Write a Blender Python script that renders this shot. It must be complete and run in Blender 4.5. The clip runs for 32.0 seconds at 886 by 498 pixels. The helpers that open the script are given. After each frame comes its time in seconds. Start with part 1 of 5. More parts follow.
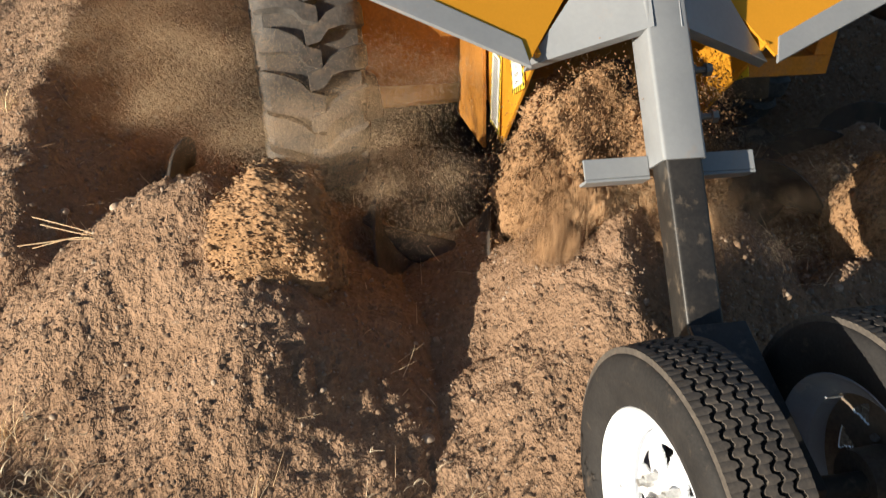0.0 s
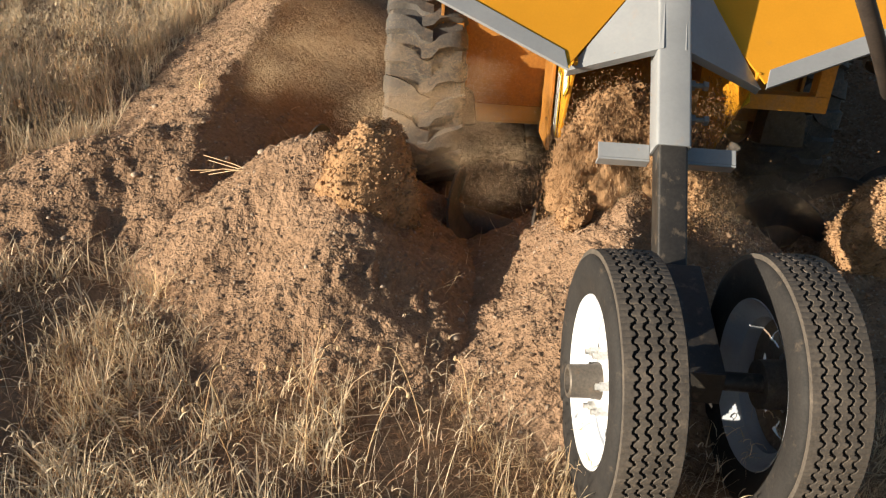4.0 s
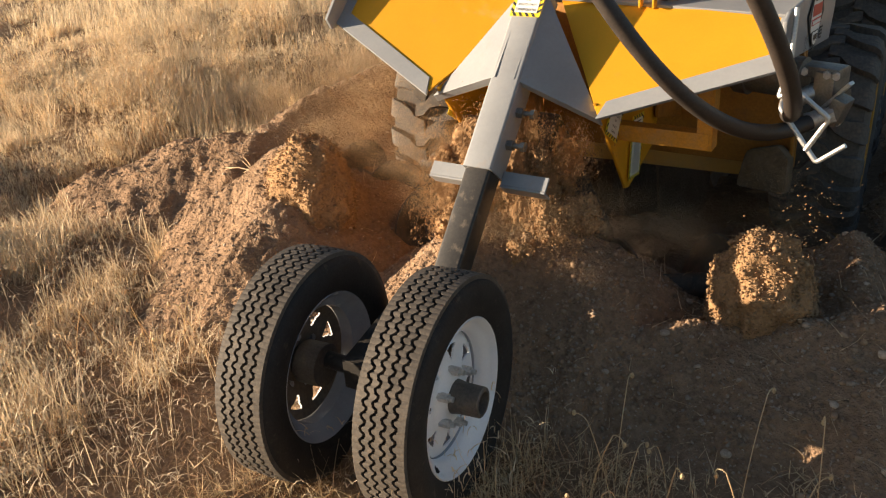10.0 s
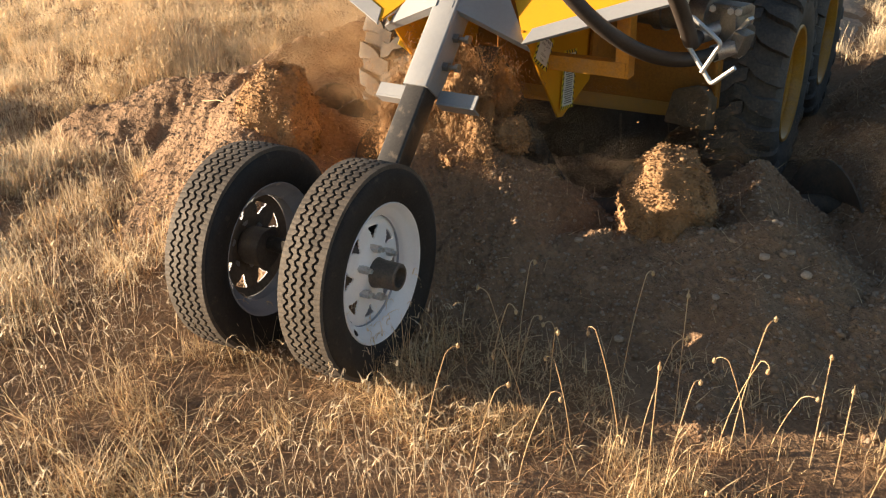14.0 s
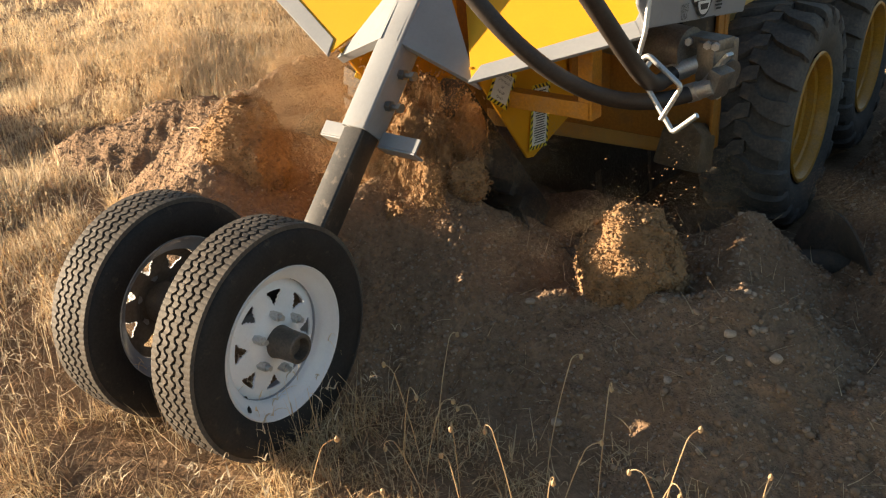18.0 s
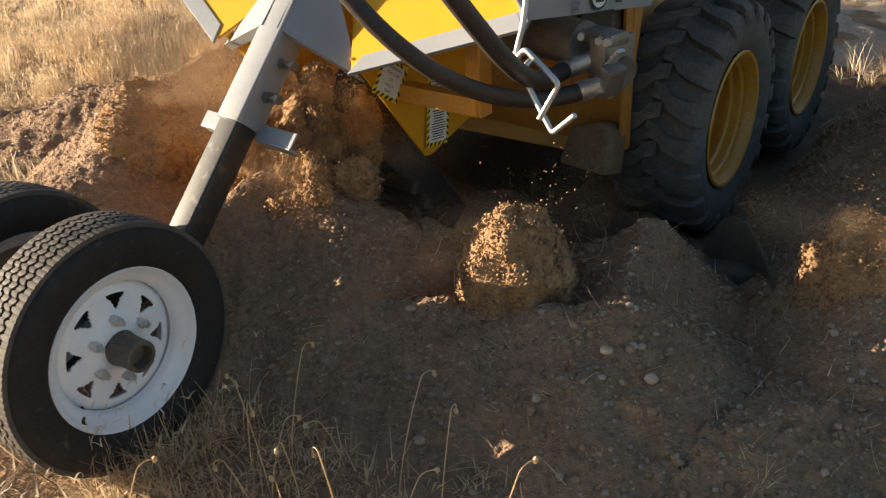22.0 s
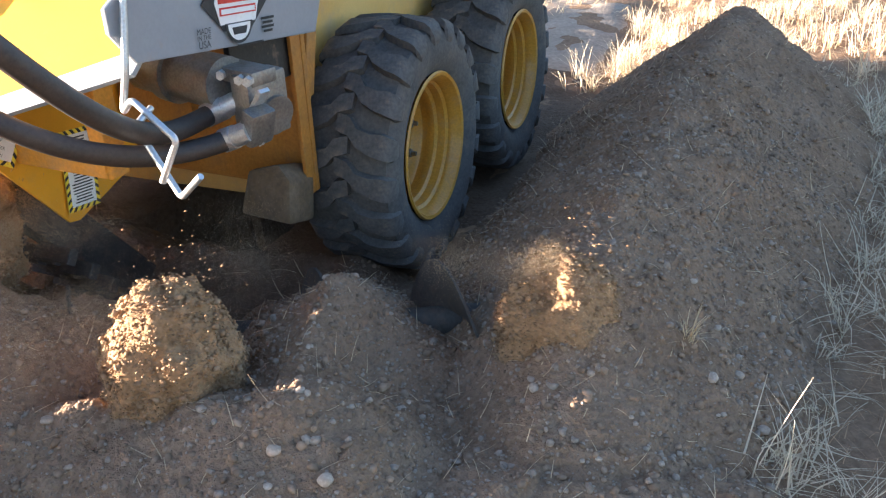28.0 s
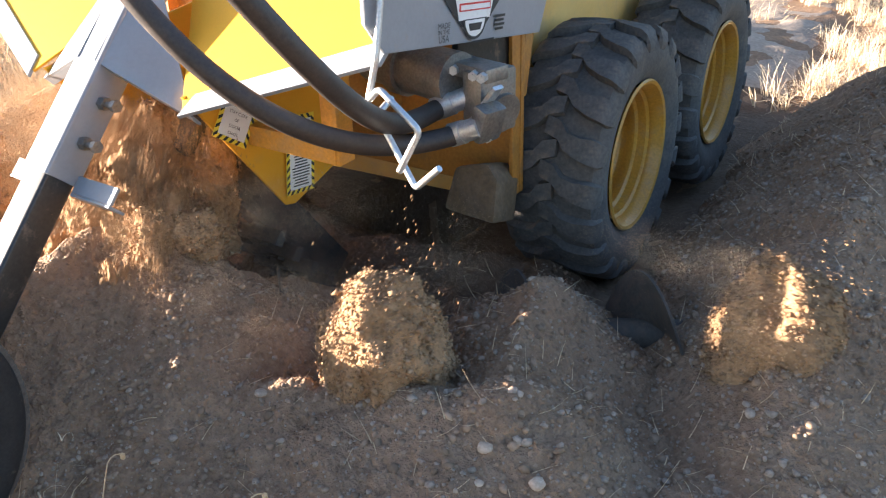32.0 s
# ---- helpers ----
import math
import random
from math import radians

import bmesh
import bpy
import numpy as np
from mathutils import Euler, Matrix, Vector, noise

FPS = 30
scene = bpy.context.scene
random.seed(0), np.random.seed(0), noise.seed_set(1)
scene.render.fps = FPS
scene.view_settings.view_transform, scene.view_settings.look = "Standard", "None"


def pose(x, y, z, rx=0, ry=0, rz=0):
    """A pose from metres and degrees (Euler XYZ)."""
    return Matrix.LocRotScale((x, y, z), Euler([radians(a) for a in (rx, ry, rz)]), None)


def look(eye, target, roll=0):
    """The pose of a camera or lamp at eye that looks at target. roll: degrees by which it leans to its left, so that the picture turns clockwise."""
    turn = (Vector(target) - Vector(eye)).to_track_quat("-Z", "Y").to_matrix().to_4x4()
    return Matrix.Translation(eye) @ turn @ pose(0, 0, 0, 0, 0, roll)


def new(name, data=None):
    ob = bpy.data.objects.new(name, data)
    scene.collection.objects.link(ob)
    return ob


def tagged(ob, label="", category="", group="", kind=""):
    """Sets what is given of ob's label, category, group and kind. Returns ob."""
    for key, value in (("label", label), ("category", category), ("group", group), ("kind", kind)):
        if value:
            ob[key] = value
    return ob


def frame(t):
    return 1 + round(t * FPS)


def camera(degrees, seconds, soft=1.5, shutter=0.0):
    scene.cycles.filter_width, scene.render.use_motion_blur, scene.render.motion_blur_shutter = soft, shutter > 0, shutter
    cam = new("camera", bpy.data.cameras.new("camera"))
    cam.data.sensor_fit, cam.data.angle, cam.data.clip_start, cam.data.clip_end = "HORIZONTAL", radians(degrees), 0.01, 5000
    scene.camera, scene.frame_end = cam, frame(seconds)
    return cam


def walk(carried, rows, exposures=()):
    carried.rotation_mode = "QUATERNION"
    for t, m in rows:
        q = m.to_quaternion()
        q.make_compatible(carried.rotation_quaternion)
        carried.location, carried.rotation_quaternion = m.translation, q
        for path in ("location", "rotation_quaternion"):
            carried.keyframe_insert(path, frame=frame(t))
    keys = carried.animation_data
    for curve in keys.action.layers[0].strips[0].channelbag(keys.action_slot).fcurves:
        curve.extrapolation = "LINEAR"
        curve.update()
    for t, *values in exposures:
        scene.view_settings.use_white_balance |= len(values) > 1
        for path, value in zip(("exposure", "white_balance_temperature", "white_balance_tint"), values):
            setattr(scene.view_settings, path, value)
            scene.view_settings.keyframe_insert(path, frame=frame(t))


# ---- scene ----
cam = camera(53.4, 32.0, soft=1.2, shutter=0.2)
PATH = [
    (0, (-0.828, -0.951, 1.634), (-0.53, 0.657, 0.483), 1.6),
    (0.5, (-0.886, -0.961, 1.75), (-0.573, 0.501, 0.421), 1.0),
    (1, (-0.996, -1.173, 1.659), (-0.674, 0.366, 0.423), 3.3),
    (1.5, (-0.827, -1.242, 1.719), (-0.7, 0.352, 0.517), 1.1),
    (2, (-0.72, -1.335, 1.699), (-0.663, 0.334, 0.599), -0.4),
    (2.5, (-0.813, -1.504, 1.706), (-0.68, 0.168, 0.616), 1.5),
    (3, (-0.767, -1.621, 1.724), (-0.68, 0.047, 0.623), 2.4),
    (3.5, (-0.739, -1.803, 1.578), (-0.665, -0.046, 0.625), 3.5),
    (5.5, (0.046, -1.557, 1.925), (-0.473, 0.074, 0.89), -2.3),
    (6, (0.174, -1.531, 1.852), (-0.36, 0.119, 0.856), -2.7),
    (6.5, (0.375, -1.49, 1.815), (-0.193, 0.161, 0.842), -3.2),
    (7, (0.476, -1.48, 1.775), (-0.117, 0.197, 0.86), -2.8),
    (7.5, (0.485, -1.307, 1.716), (-0.074, 0.385, 0.807), -1.7),
    (8, (0.563, -1.191, 1.705), (0.001, 0.505, 0.806), -1.5),
    (8.5, (0.81, -1.194, 1.69), (0.042, 0.416, 0.786), -4.0),
    (9, (1.017, -1.266, 1.669), (0.147, 0.3, 0.779), -5.5),
    (9.5, (1.119, -1.447, 1.671), (0.232, 0.08, 0.732), -3.2),
    (10, (1.27, -1.548, 1.683), (0.295, -0.048, 0.79), -4.2),
    (10.5, (1.419, -1.64, 1.685), (0.422, -0.167, 0.77), -5.1),
    (11, (1.433, -1.735, 1.68), (0.501, -0.237, 0.74), -5.4),
    (11.5, (1.514, -1.686, 1.633), (0.47, -0.229, 0.745), -7.0),
    (12, (1.552, -1.65, 1.589), (0.419, -0.255, 0.711), -7.2),
    (12.5, (1.573, -1.695, 1.578), (0.46, -0.293, 0.685), -5.7),
    (13, (1.599, -1.789, 1.601), (0.58, -0.328, 0.691), -3.8),
    (13.5, (1.652, -1.823, 1.605), (0.702, -0.301, 0.72), -3.2),
    (14, (1.696, -1.77, 1.541), (0.7, -0.286, 0.643), -2.5),
    (14.5, (1.78, -1.667, 1.494), (0.685, -0.232, 0.63), -2.7),
    (15, (1.838, -1.608, 1.463), (0.74, -0.163, 0.623), -3.3),
    (15.5, (1.78, -1.506, 1.435), (0.753, -0.01, 0.595), -2.7),
    (17.5, (1.904, -1.153, 1.527), (0.69, 0.195, 0.685), -4.3),
    (18, (1.905, -1.199, 1.559), (0.737, 0.157, 0.666), -4.3),
    (18.5, (1.875, -1.231, 1.569), (0.747, 0.175, 0.703), -3.2),
    (19, (1.862, -1.22, 1.578), (0.756, 0.222, 0.742), -3.0),
    (19.5, (1.867, -1.221, 1.583), (0.787, 0.246, 0.758), -3.3),
    (20, (1.853, -1.265, 1.582), (0.764, 0.2, 0.763), -3.9),
    (20.5, (1.87, -1.273, 1.579), (0.754, 0.169, 0.758), -4.1),
    (21, (1.968, -1.145, 1.549), (0.794, 0.229, 0.693), -3.7),
    (21.5, (2.064, -1.005, 1.521), (0.867, 0.329, 0.633), -3.4),
    (22, (2.066, -0.865, 1.502), (0.915, 0.492, 0.589), -2.8),
    (22.5, (1.98, -0.726, 1.469), (0.864, 0.666, 0.566), -0.8),
    (23, (2.03, -0.625, 1.454), (0.754, 0.634, 0.568), -2.2),
    (23.5, (2.141, -0.488, 1.437), (0.762, 0.645, 0.534), -4.5),
    (24, (2.147, -0.454, 1.414), (0.837, 0.734, 0.479), -4.6),
    (24.5, (2.123, -0.492, 1.393), (1.008, 0.884, 0.464), -1.7),
    (25, (2.059, -0.459, 1.43), (1.121, 1.063, 0.534), -1.7),
    (25.5, (2.049, -0.449, 1.435), (1.236, 1.104, 0.472), -0.8),
    (26, (2.047, -0.448, 1.443), (1.301, 1.154, 0.507), -0.3),
    (26.5, (2.094, -0.417, 1.478), (1.361, 1.235, 0.622), -0.7),
    (28.5, (2.152, -0.348, 1.46), (1.357, 1.236, 0.533), -2.9),
    (29, (2.134, -0.369, 1.481), (1.32, 1.214, 0.568), -3.3),
    (29.5, (2.113, -0.383, 1.487), (1.27, 1.192, 0.588), -3.4),
    (30, (2.068, -0.392, 1.483), (1.19, 1.155, 0.569), -2.9),
    (30.5, (2.043, -0.404, 1.476), (1.127, 1.117, 0.556), -2.6),
    (31, (2.027, -0.416, 1.476), (1.068, 1.078, 0.556), -2.7),
    (31.5, (2.008, -0.447, 1.481), (1.006, 1.026, 0.572), -2.1),
    (32, (1.964, -0.439, 1.449), (0.928, 1.019, 0.555), -1.8),
]
EXPOSURES = [(0.0, 0.94, 5290, 8), (3.0, 1.08, 5440, 8), (6.0, 1.25, 5700, 9), (8.0, 1.35, 5850, 10), (12.0, 1.75, 6400, 15), (15.0, 1.85, 6350, 13), (19.0, 1.85, 6350, 11),
             (22.5, 1.85, 5850, 11), (24.0, 2.06, 5550, 13), (25.0, 2.80, 5230, 15), (26.3, 3.53, 5150, 16), (29.0, 3.17, 5300, 16), (32.0, 3.18, 5300, 16)]
walk(cam, [(t, look(eye, target, roll)) for t, eye, target, roll in PATH], EXPOSURES)

# ---- sky and sun ----
SUN_WAY = Vector((1.0, 0.51, -0.172)).normalized()          # the way the light travels
world = bpy.data.worlds.new("sky")
scene.world = world
world.use_nodes = True
wn = world.node_tree.nodes
sky = wn.new("ShaderNodeTexSky")
sky.sky_type, sky.sun_disc = "NISHITA", False
sky.sun_elevation = math.asin(-SUN_WAY.z)
sky.sun_rotation = math.atan2(-SUN_WAY.x, -SUN_WAY.y)
wn["Background"].inputs["Strength"].default_value = 0.051
world.node_tree.links.new(sky.outputs[0], wn["Background"].inputs["Color"])
sun = new("sun", bpy.data.lights.new("sun", "SUN"))
sun.data.energy, sun.data.angle, sun.data.color = 5.0, radians(0.55), (1.0, 0.79, 0.53)
sun.matrix_world = look((0, 0, 0), SUN_WAY)
sun.location = (-9, -2, 6)


# ---- materials ----
def material(name, dark, light, scale=6.0, rough=0.7, metal=0.0, bump=0.2, fine=60.0, dist=0.004, grime=None, grime_amount=0.0, random_amount=0.0, island=False, spec=0.5, leafy=0.0, grain=0.4):
    """Two-scale mottled colour with fine relief; grime is a third colour in patches."""
    m = bpy.data.materials.new(name)
    m.use_nodes = True
    nt = m.node_tree
    n, l = nt.nodes, nt.links
    bsdf = n["Principled BSDF"]
    co = n.new("ShaderNodeTexCoord")

    def tex(s, detail=4.0, r=0.6):
        t = n.new("ShaderNodeTexNoise")
        t.inputs["Scale"].default_value, t.inputs["Detail"].default_value, t.inputs["Roughness"].default_value = s, detail, r
        l.new(co.outputs["Object"], t.inputs["Vector"])
        return t

    def mix(a, b, fac):
        x = n.new("ShaderNodeMix")
        x.data_type = "RGBA"
        for sock, v in ((x.inputs[6], a), (x.inputs[7], b), (x.inputs[0], fac)):
            if isinstance(v, (tuple, float)):
                sock.default_value = (*v, 1) if isinstance(v, tuple) else v
            else:
                l.new(v, sock)
        return x.outputs[2]

    def steep(src, lo, hi):
        r = n.new("ShaderNodeMapRange")
        r.inputs[1].default_value, r.inputs[2].default_value = lo, hi
        l.new(src, r.inputs[0])
        return r.outputs[0]

    big, small = tex(scale), tex(fine, 3.0)
    col = mix(dark, light, steep(big.outputs["Fac"], 0.32, 0.68))
    speck = mix(tuple(c * 0.72 for c in dark), tuple(min(c * 1.22, 1.0) for c in light), steep(small.outputs["Fac"], 0.3, 0.7))
    col = mix(col, speck, grain)
    if random_amount:
        info = n.new("ShaderNodeNewGeometry" if island else "ShaderNodeObjectInfo")
        rnd = info.outputs["Random Per Island" if island else "Random"]
        hue = n.new("ShaderNodeHueSaturation")
        l.new(col, hue.inputs["Color"])
        l.new(steep(rnd, -0.0001, 1.0), hue.inputs["Fac"])
        hue.inputs["Value"].default_value = 1.0 - random_amount
        col = hue.outputs[0]
    rsock = None
    if grime:
        g = tex(scale * 2.3, 6.0, 0.7)
        fac = steep(g.outputs["Fac"], 0.62 - 0.3 * grime_amount, 0.75)
        sc = n.new("ShaderNodeMath")
        sc.operation, sc.inputs[1].default_value = "MULTIPLY", min(1.0, 0.35 + 0.6 * grime_amount)
        l.new(fac, sc.inputs[0])
        col = mix(col, grime, sc.outputs[0])
        rr = n.new("ShaderNodeMapRange")
        rr.inputs[3].default_value, rr.inputs[4].default_value = rough, 0.9
        l.new(sc.outputs[0], rr.inputs[0])
        rsock = rr.outputs[0]
    l.new(col, bsdf.inputs["Base Color"])
    bsdf.inputs["Roughness"].default_value, bsdf.inputs["Metallic"].default_value = rough, metal
    bsdf.inputs["Specular IOR Level"].default_value = spec
    if rsock:
        l.new(rsock, bsdf.inputs["Roughness"])
    if leafy:
        tr, mx = n.new("ShaderNodeBsdfTranslucent"), n.new("ShaderNodeMixShader")
        mx.inputs[0].default_value = leafy
        l.new(col, tr.inputs["Color"])
        l.new(bsdf.outputs[0], mx.inputs[1])
        l.new(tr.outputs[0], mx.inputs[2])
        l.new(mx.outputs[0], n["Material Output"].inputs["Surface"])
    if bump:
        b = n.new("ShaderNodeBump")
        b.inputs["Strength"].default_value, b.inputs["Distance"].default_value = bump, dist
        l.new(small.outputs["Fac"], b.inputs["Height"])
        l.new(b.outputs[0], bsdf.inputs["Normal"])
    return m


DUST = (0.36, 0.245, 0.15)
SOIL = material("loose_soil", (0.205, 0.128, 0.076), (0.335, 0.220, 0.138), 5, 0.95, bump=1.0, fine=52, dist=0.02, spec=0.15)
FRESH = material("fresh_soil", (0.27, 0.155, 0.072), (0.42, 0.26, 0.135), 9, 0.95, bump=0.9, fine=80, dist=0.01, spec=0.15)
DUSTY = material("airborne_dust", (0.45, 0.325, 0.195), (0.58, 0.435, 0.275), 9, 0.95, bump=0.0, spec=0.1)
PALE_DUST = material("pale_track_dust", (0.28, 0.215, 0.155), (0.43, 0.345, 0.26), 2.5, 0.95, bump=0.6, fine=40, dist=0.01, spec=0.15)
# SOIL_DEEP: about half as bright as SOIL; the pit's shade is in the colour
SOIL_DEEP = material("shade_darkened_soil", (0.105, 0.070, 0.045), (0.185, 0.125, 0.081), 4, 0.95, bump=0.9, fine=55, dist=0.012, spec=0.15)
FIELD = material("field_soil", (0.18, 0.11, 0.065), (0.34, 0.225, 0.135), 1.7, 0.95, bump=0.8, fine=45, dist=0.012, spec=0.15)
STONE = material("pebble_stone", (0.29, 0.215, 0.152), (0.43, 0.335, 0.25), 30, 0.85, bump=0.3, fine=120, dist=0.002, random_amount=0.25, island=True, spec=0.3)
STONE_BIG = material("field_stone", (0.40, 0.30, 0.21), (0.56, 0.44, 0.33), 40, 0.9, bump=0.3, fine=150, dist=0.002, random_amount=0.3, spec=0.3)
STRAW = material("dry_straw", (0.90, 0.58, 0.31), (1.0, 0.77, 0.48), 9, 0.6, bump=0.0, random_amount=0.35, island=True, spec=0.4, leafy=0.36)
PALE = material("bleached_grass", (0.92, 0.66, 0.42), (1.0, 0.81, 0.57), 3, 0.6, bump=0.0, random_amount=0.35, island=True, spec=0.4, leafy=0.36)
CRUMB = material("soil_crumb", (0.26, 0.172, 0.108), (0.42, 0.292, 0.192), 8, 0.95, bump=0.0, random_amount=0.42, island=True, spec=0.15)
LITTER = material("dead_grass_litter", (0.38, 0.22, 0.115), (0.63, 0.40, 0.225), 9, 0.85, bump=0.0, random_amount=0.6, island=True, spec=0.2)
YELLOW = material("yellow_paint", (0.62, 0.27, 0.012), (0.70, 0.31, 0.014), 3, 0.46, bump=0.02, fine=160, dist=0.001, grime=DUST, grime_amount=0.05, grain=0.1, spec=1.0)
glint = YELLOW.node_tree.nodes["Principled BSDF"].inputs
glint["Specular Tint"].default_value, glint["IOR"].default_value = (1.0, 0.84, 0.10, 1), 1.9          # glossy pigment-tinted enamel
YELLOW_WORN = material("worn_yellow_paint", (0.52, 0.22, 0.015), (0.64, 0.29, 0.02), 5, 0.55, bump=0.15, fine=120, dist=0.001, grime=DUST, grime_amount=0.45)
CAKED = material("soil_caked_paint", (0.075, 0.054, 0.035), (0.15, 0.095, 0.042), 8, 0.85, bump=0.5, fine=70, dist=0.004, grime=(0.20, 0.14, 0.09), grime_amount=0.6)
MOUNT = material("dirty_yellow_plate", (0.30, 0.125, 0.014), (0.42, 0.185, 0.022), 6, 0.6, bump=0.15, fine=90, dist=0.001, grime=(0.17, 0.11, 0.06), grime_amount=0.4)
BODY = material("dust_filmed_yellow_body", (0.60, 0.34, 0.07), (0.72, 0.45, 0.13), 3, 0.6, bump=0.05, fine=120, dist=0.001, grime=(0.42, 0.31, 0.19), grime_amount=0.4, grain=0.1)
RIM_Y = material("dusty_yellow_rim", (0.46, 0.22, 0.025), (0.60, 0.31, 0.04), 7, 0.32, bump=0.1, fine=120, dist=0.001, grime=(0.34, 0.24, 0.14), grime_amount=0.4)
WALL_RUBBER = material("dusty_sidewall_rubber", (0.065, 0.061, 0.058), (0.125, 0.112, 0.10), 7, 0.85, bump=0.2, fine=90, dist=0.002, grime=(0.22, 0.17, 0.125), grime_amount=0.35, spec=0.25)
GREY = material("grey_paint", (0.235, 0.245, 0.26), (0.295, 0.305, 0.32), 4, 0.42, bump=0.025, fine=90, dist=0.001, grime=DUST, grime_amount=0.12, grain=0.1)
BLACK = material("black_paint", (0.018, 0.017, 0.016), (0.04, 0.036, 0.032), 9, 0.4, bump=0.15, fine=110, dist=0.001, grime=(0.30, 0.23, 0.16), grime_amount=0.22)
STEEL = material("scuffed_steel", (0.16, 0.15, 0.14), (0.30, 0.28, 0.25), 14, 0.45, 0.7, bump=0.2, fine=150, dist=0.001, grime=DUST, grime_amount=0.3)
HUB = material("dusty_hub_steel", (0.09, 0.08, 0.07), (0.18, 0.155, 0.13), 14, 0.55, 0.5, bump=0.2, fine=150, dist=0.001, grime=DUST, grime_amount=0.2)
ZINC = material("zinc_plating", (0.50, 0.50, 0.50), (0.66, 0.66, 0.65), 20, 0.44, 0.8, bump=0.05, fine=200, dist=0.001, grime=DUST, grime_amount=0.15)
BACKING = material("brown_rim_back", (0.13, 0.10, 0.075), (0.24, 0.185, 0.135), 9, 0.8, bump=0.2, fine=90, dist=0.001)
BARREL = material("bluish_grey_rim_barrel", (0.32, 0.34, 0.38), (0.43, 0.45, 0.50), 6, 0.22, bump=0.05, fine=120, dist=0.001, grime=DUST, grime_amount=0.1, grain=0.1)
WHITE = material("white_wheel_paint", (0.76, 0.78, 0.82), (0.84, 0.86, 0.89), 6, 0.35, bump=0.05, fine=160, dist=0.001, grime=DUST, grime_amount=0.02, grain=0.1)
TYRE = material("tyre_rubber", (0.016, 0.015, 0.015), (0.034, 0.031, 0.029), 12, 0.75, bump=0.25, fine=150, dist=0.0015, grime=(0.20, 0.15, 0.105), grime_amount=0.08, spec=0.3)
TREAD = material("dusty_tread_rubber", (0.062, 0.054, 0.047), (0.12, 0.102, 0.085), 16, 0.7, bump=0.3, fine=140, dist=0.002, grime=(0.27, 0.215, 0.16), grime_amount=0.2, spec=0.25)
LUG = material("dusty_lug_rubber", (0.065, 0.062, 0.060), (0.125, 0.112, 0.10), 10, 0.8, bump=0.4, fine=90, dist=0.003, grime=(0.27, 0.195, 0.13), grime_amount=0.35, spec=0.25)
AUGER_STEEL = material("soiled_auger_steel", (0.035, 0.030, 0.027), (0.09, 0.075, 0.06), 12, 0.75, 0.0, bump=0.2, fine=120, dist=0.001, grime=(0.15, 0.10, 0.065), grime_amount=0.5)
HOSE = material("rubber_hose", (0.026, 0.020, 0.017), (0.052, 0.040, 0.033), 9, 0.55, bump=0.1, fine=130, dist=0.001, grime=(0.10, 0.075, 0.055), grime_amount=0.3)
RUST = material("rusty_chain_steel", (0.10, 0.055, 0.035), (0.22, 0.13, 0.09), 40, 0.6, 0.6, bump=0.3, fine=160, dist=0.001)
LABEL_Y = material("label_yellow", (0.80, 0.62, 0.02), (0.86, 0.68, 0.03), 10, 0.5, bump=0.0, grime=DUST, grime_amount=0.05, grain=0.1)
LABEL_W = material("label_white", (0.72, 0.71, 0.68), (0.8, 0.79, 0.76), 10, 0.5, bump=0.0, grime=DUST, grime_amount=0.1, grain=0.1)
INK = material("label_ink", (0.015, 0.015, 0.015), (0.03, 0.03, 0.03), 20, 0.6, bump=0.0)
RED = material("badge_red", (0.50, 0.03, 0.02), (0.58, 0.05, 0.03), 20, 0.5, bump=0.0)
DARK = material("dark_machinery", (0.012, 0.012, 0.012), (0.035, 0.03, 0.026), 8, 0.6, bump=0.2, fine=90, dist=0.002, grime=DUST, grime_amount=0.2)


# ---- mesh helpers ----
def mesh(name, bm, mat, smooth=0.0):
    me = bpy.data.meshes.new(name)
    bm.normal_update()
    if smooth:
        for fc in bm.faces:
            fc.smooth = True
        for e in bm.edges:
            if len(e.link_faces) == 2 and e.calc_face_angle(0) > radians(smooth):
                e.smooth = False
    bm.to_mesh(me)
    bm.free()
    for m in mat if isinstance(mat, (list, tuple)) else [mat]:
        me.materials.append(m)
    return me


def part(name, bm, mat, parent=None, label="", smooth=0.0, at=None):
    ob = new(name, mesh(name, bm, mat, smooth))
    if parent:
        ob.parent = parent
    if at is not None:
        ob.matrix_basis = at
    if label:
        ob["label"] = label
    return ob


def box(bm, m, sx, sy, sz, bevel=0.004):
    r = bmesh.ops.create_cube(bm, size=1.0, matrix=m @ Matrix.Diagonal((sx, sy, sz, 1)))
    if bevel:
        es = list({e for v in r["verts"] for e in v.link_edges})
        bmesh.ops.bevel(bm, geom=es, offset=bevel, segments=2, affect="EDGES", profile=0.6)
    return bm


def slab(bm, corners, thick, bevel=0.0):
    """A plate: corners in order round the front, thickened away from the front's normal."""
    vs = [Vector(c) for c in corners]
    nrm = (vs[1] - vs[0]).cross(vs[-1] - vs[0]).normalized()
    f0 = [bm.verts.new(v) for v in vs]
    f1 = [bm.verts.new(v - nrm * thick) for v in vs]
    n = len(vs)
    fs = [bm.faces.new(f0), bm.faces.new(f1[::-1])]
    for i in range(n):
        fs.append(bm.faces.new((f0[i], f1[i], f1[(i + 1) % n], f0[(i + 1) % n])))
    if bevel:
        es = list({e for fc in fs for e in fc.edges})
        bmesh.ops.bevel(bm, geom=es, offset=bevel, segments=2, affect="EDGES", profile=0.6)
    return bm


def rod(bm, a, b, r, n=14, r2=None):
    a, b = Vector(a), Vector(b)
    m = Matrix.Translation((a + b) / 2) @ (b - a).to_track_quat("Z", "Y").to_matrix().to_4x4()
    bmesh.ops.create_cone(bm, cap_ends=True, segments=n, radius1=r, radius2=r if r2 is None else r2, depth=(b - a).length, matrix=m)
    return bm


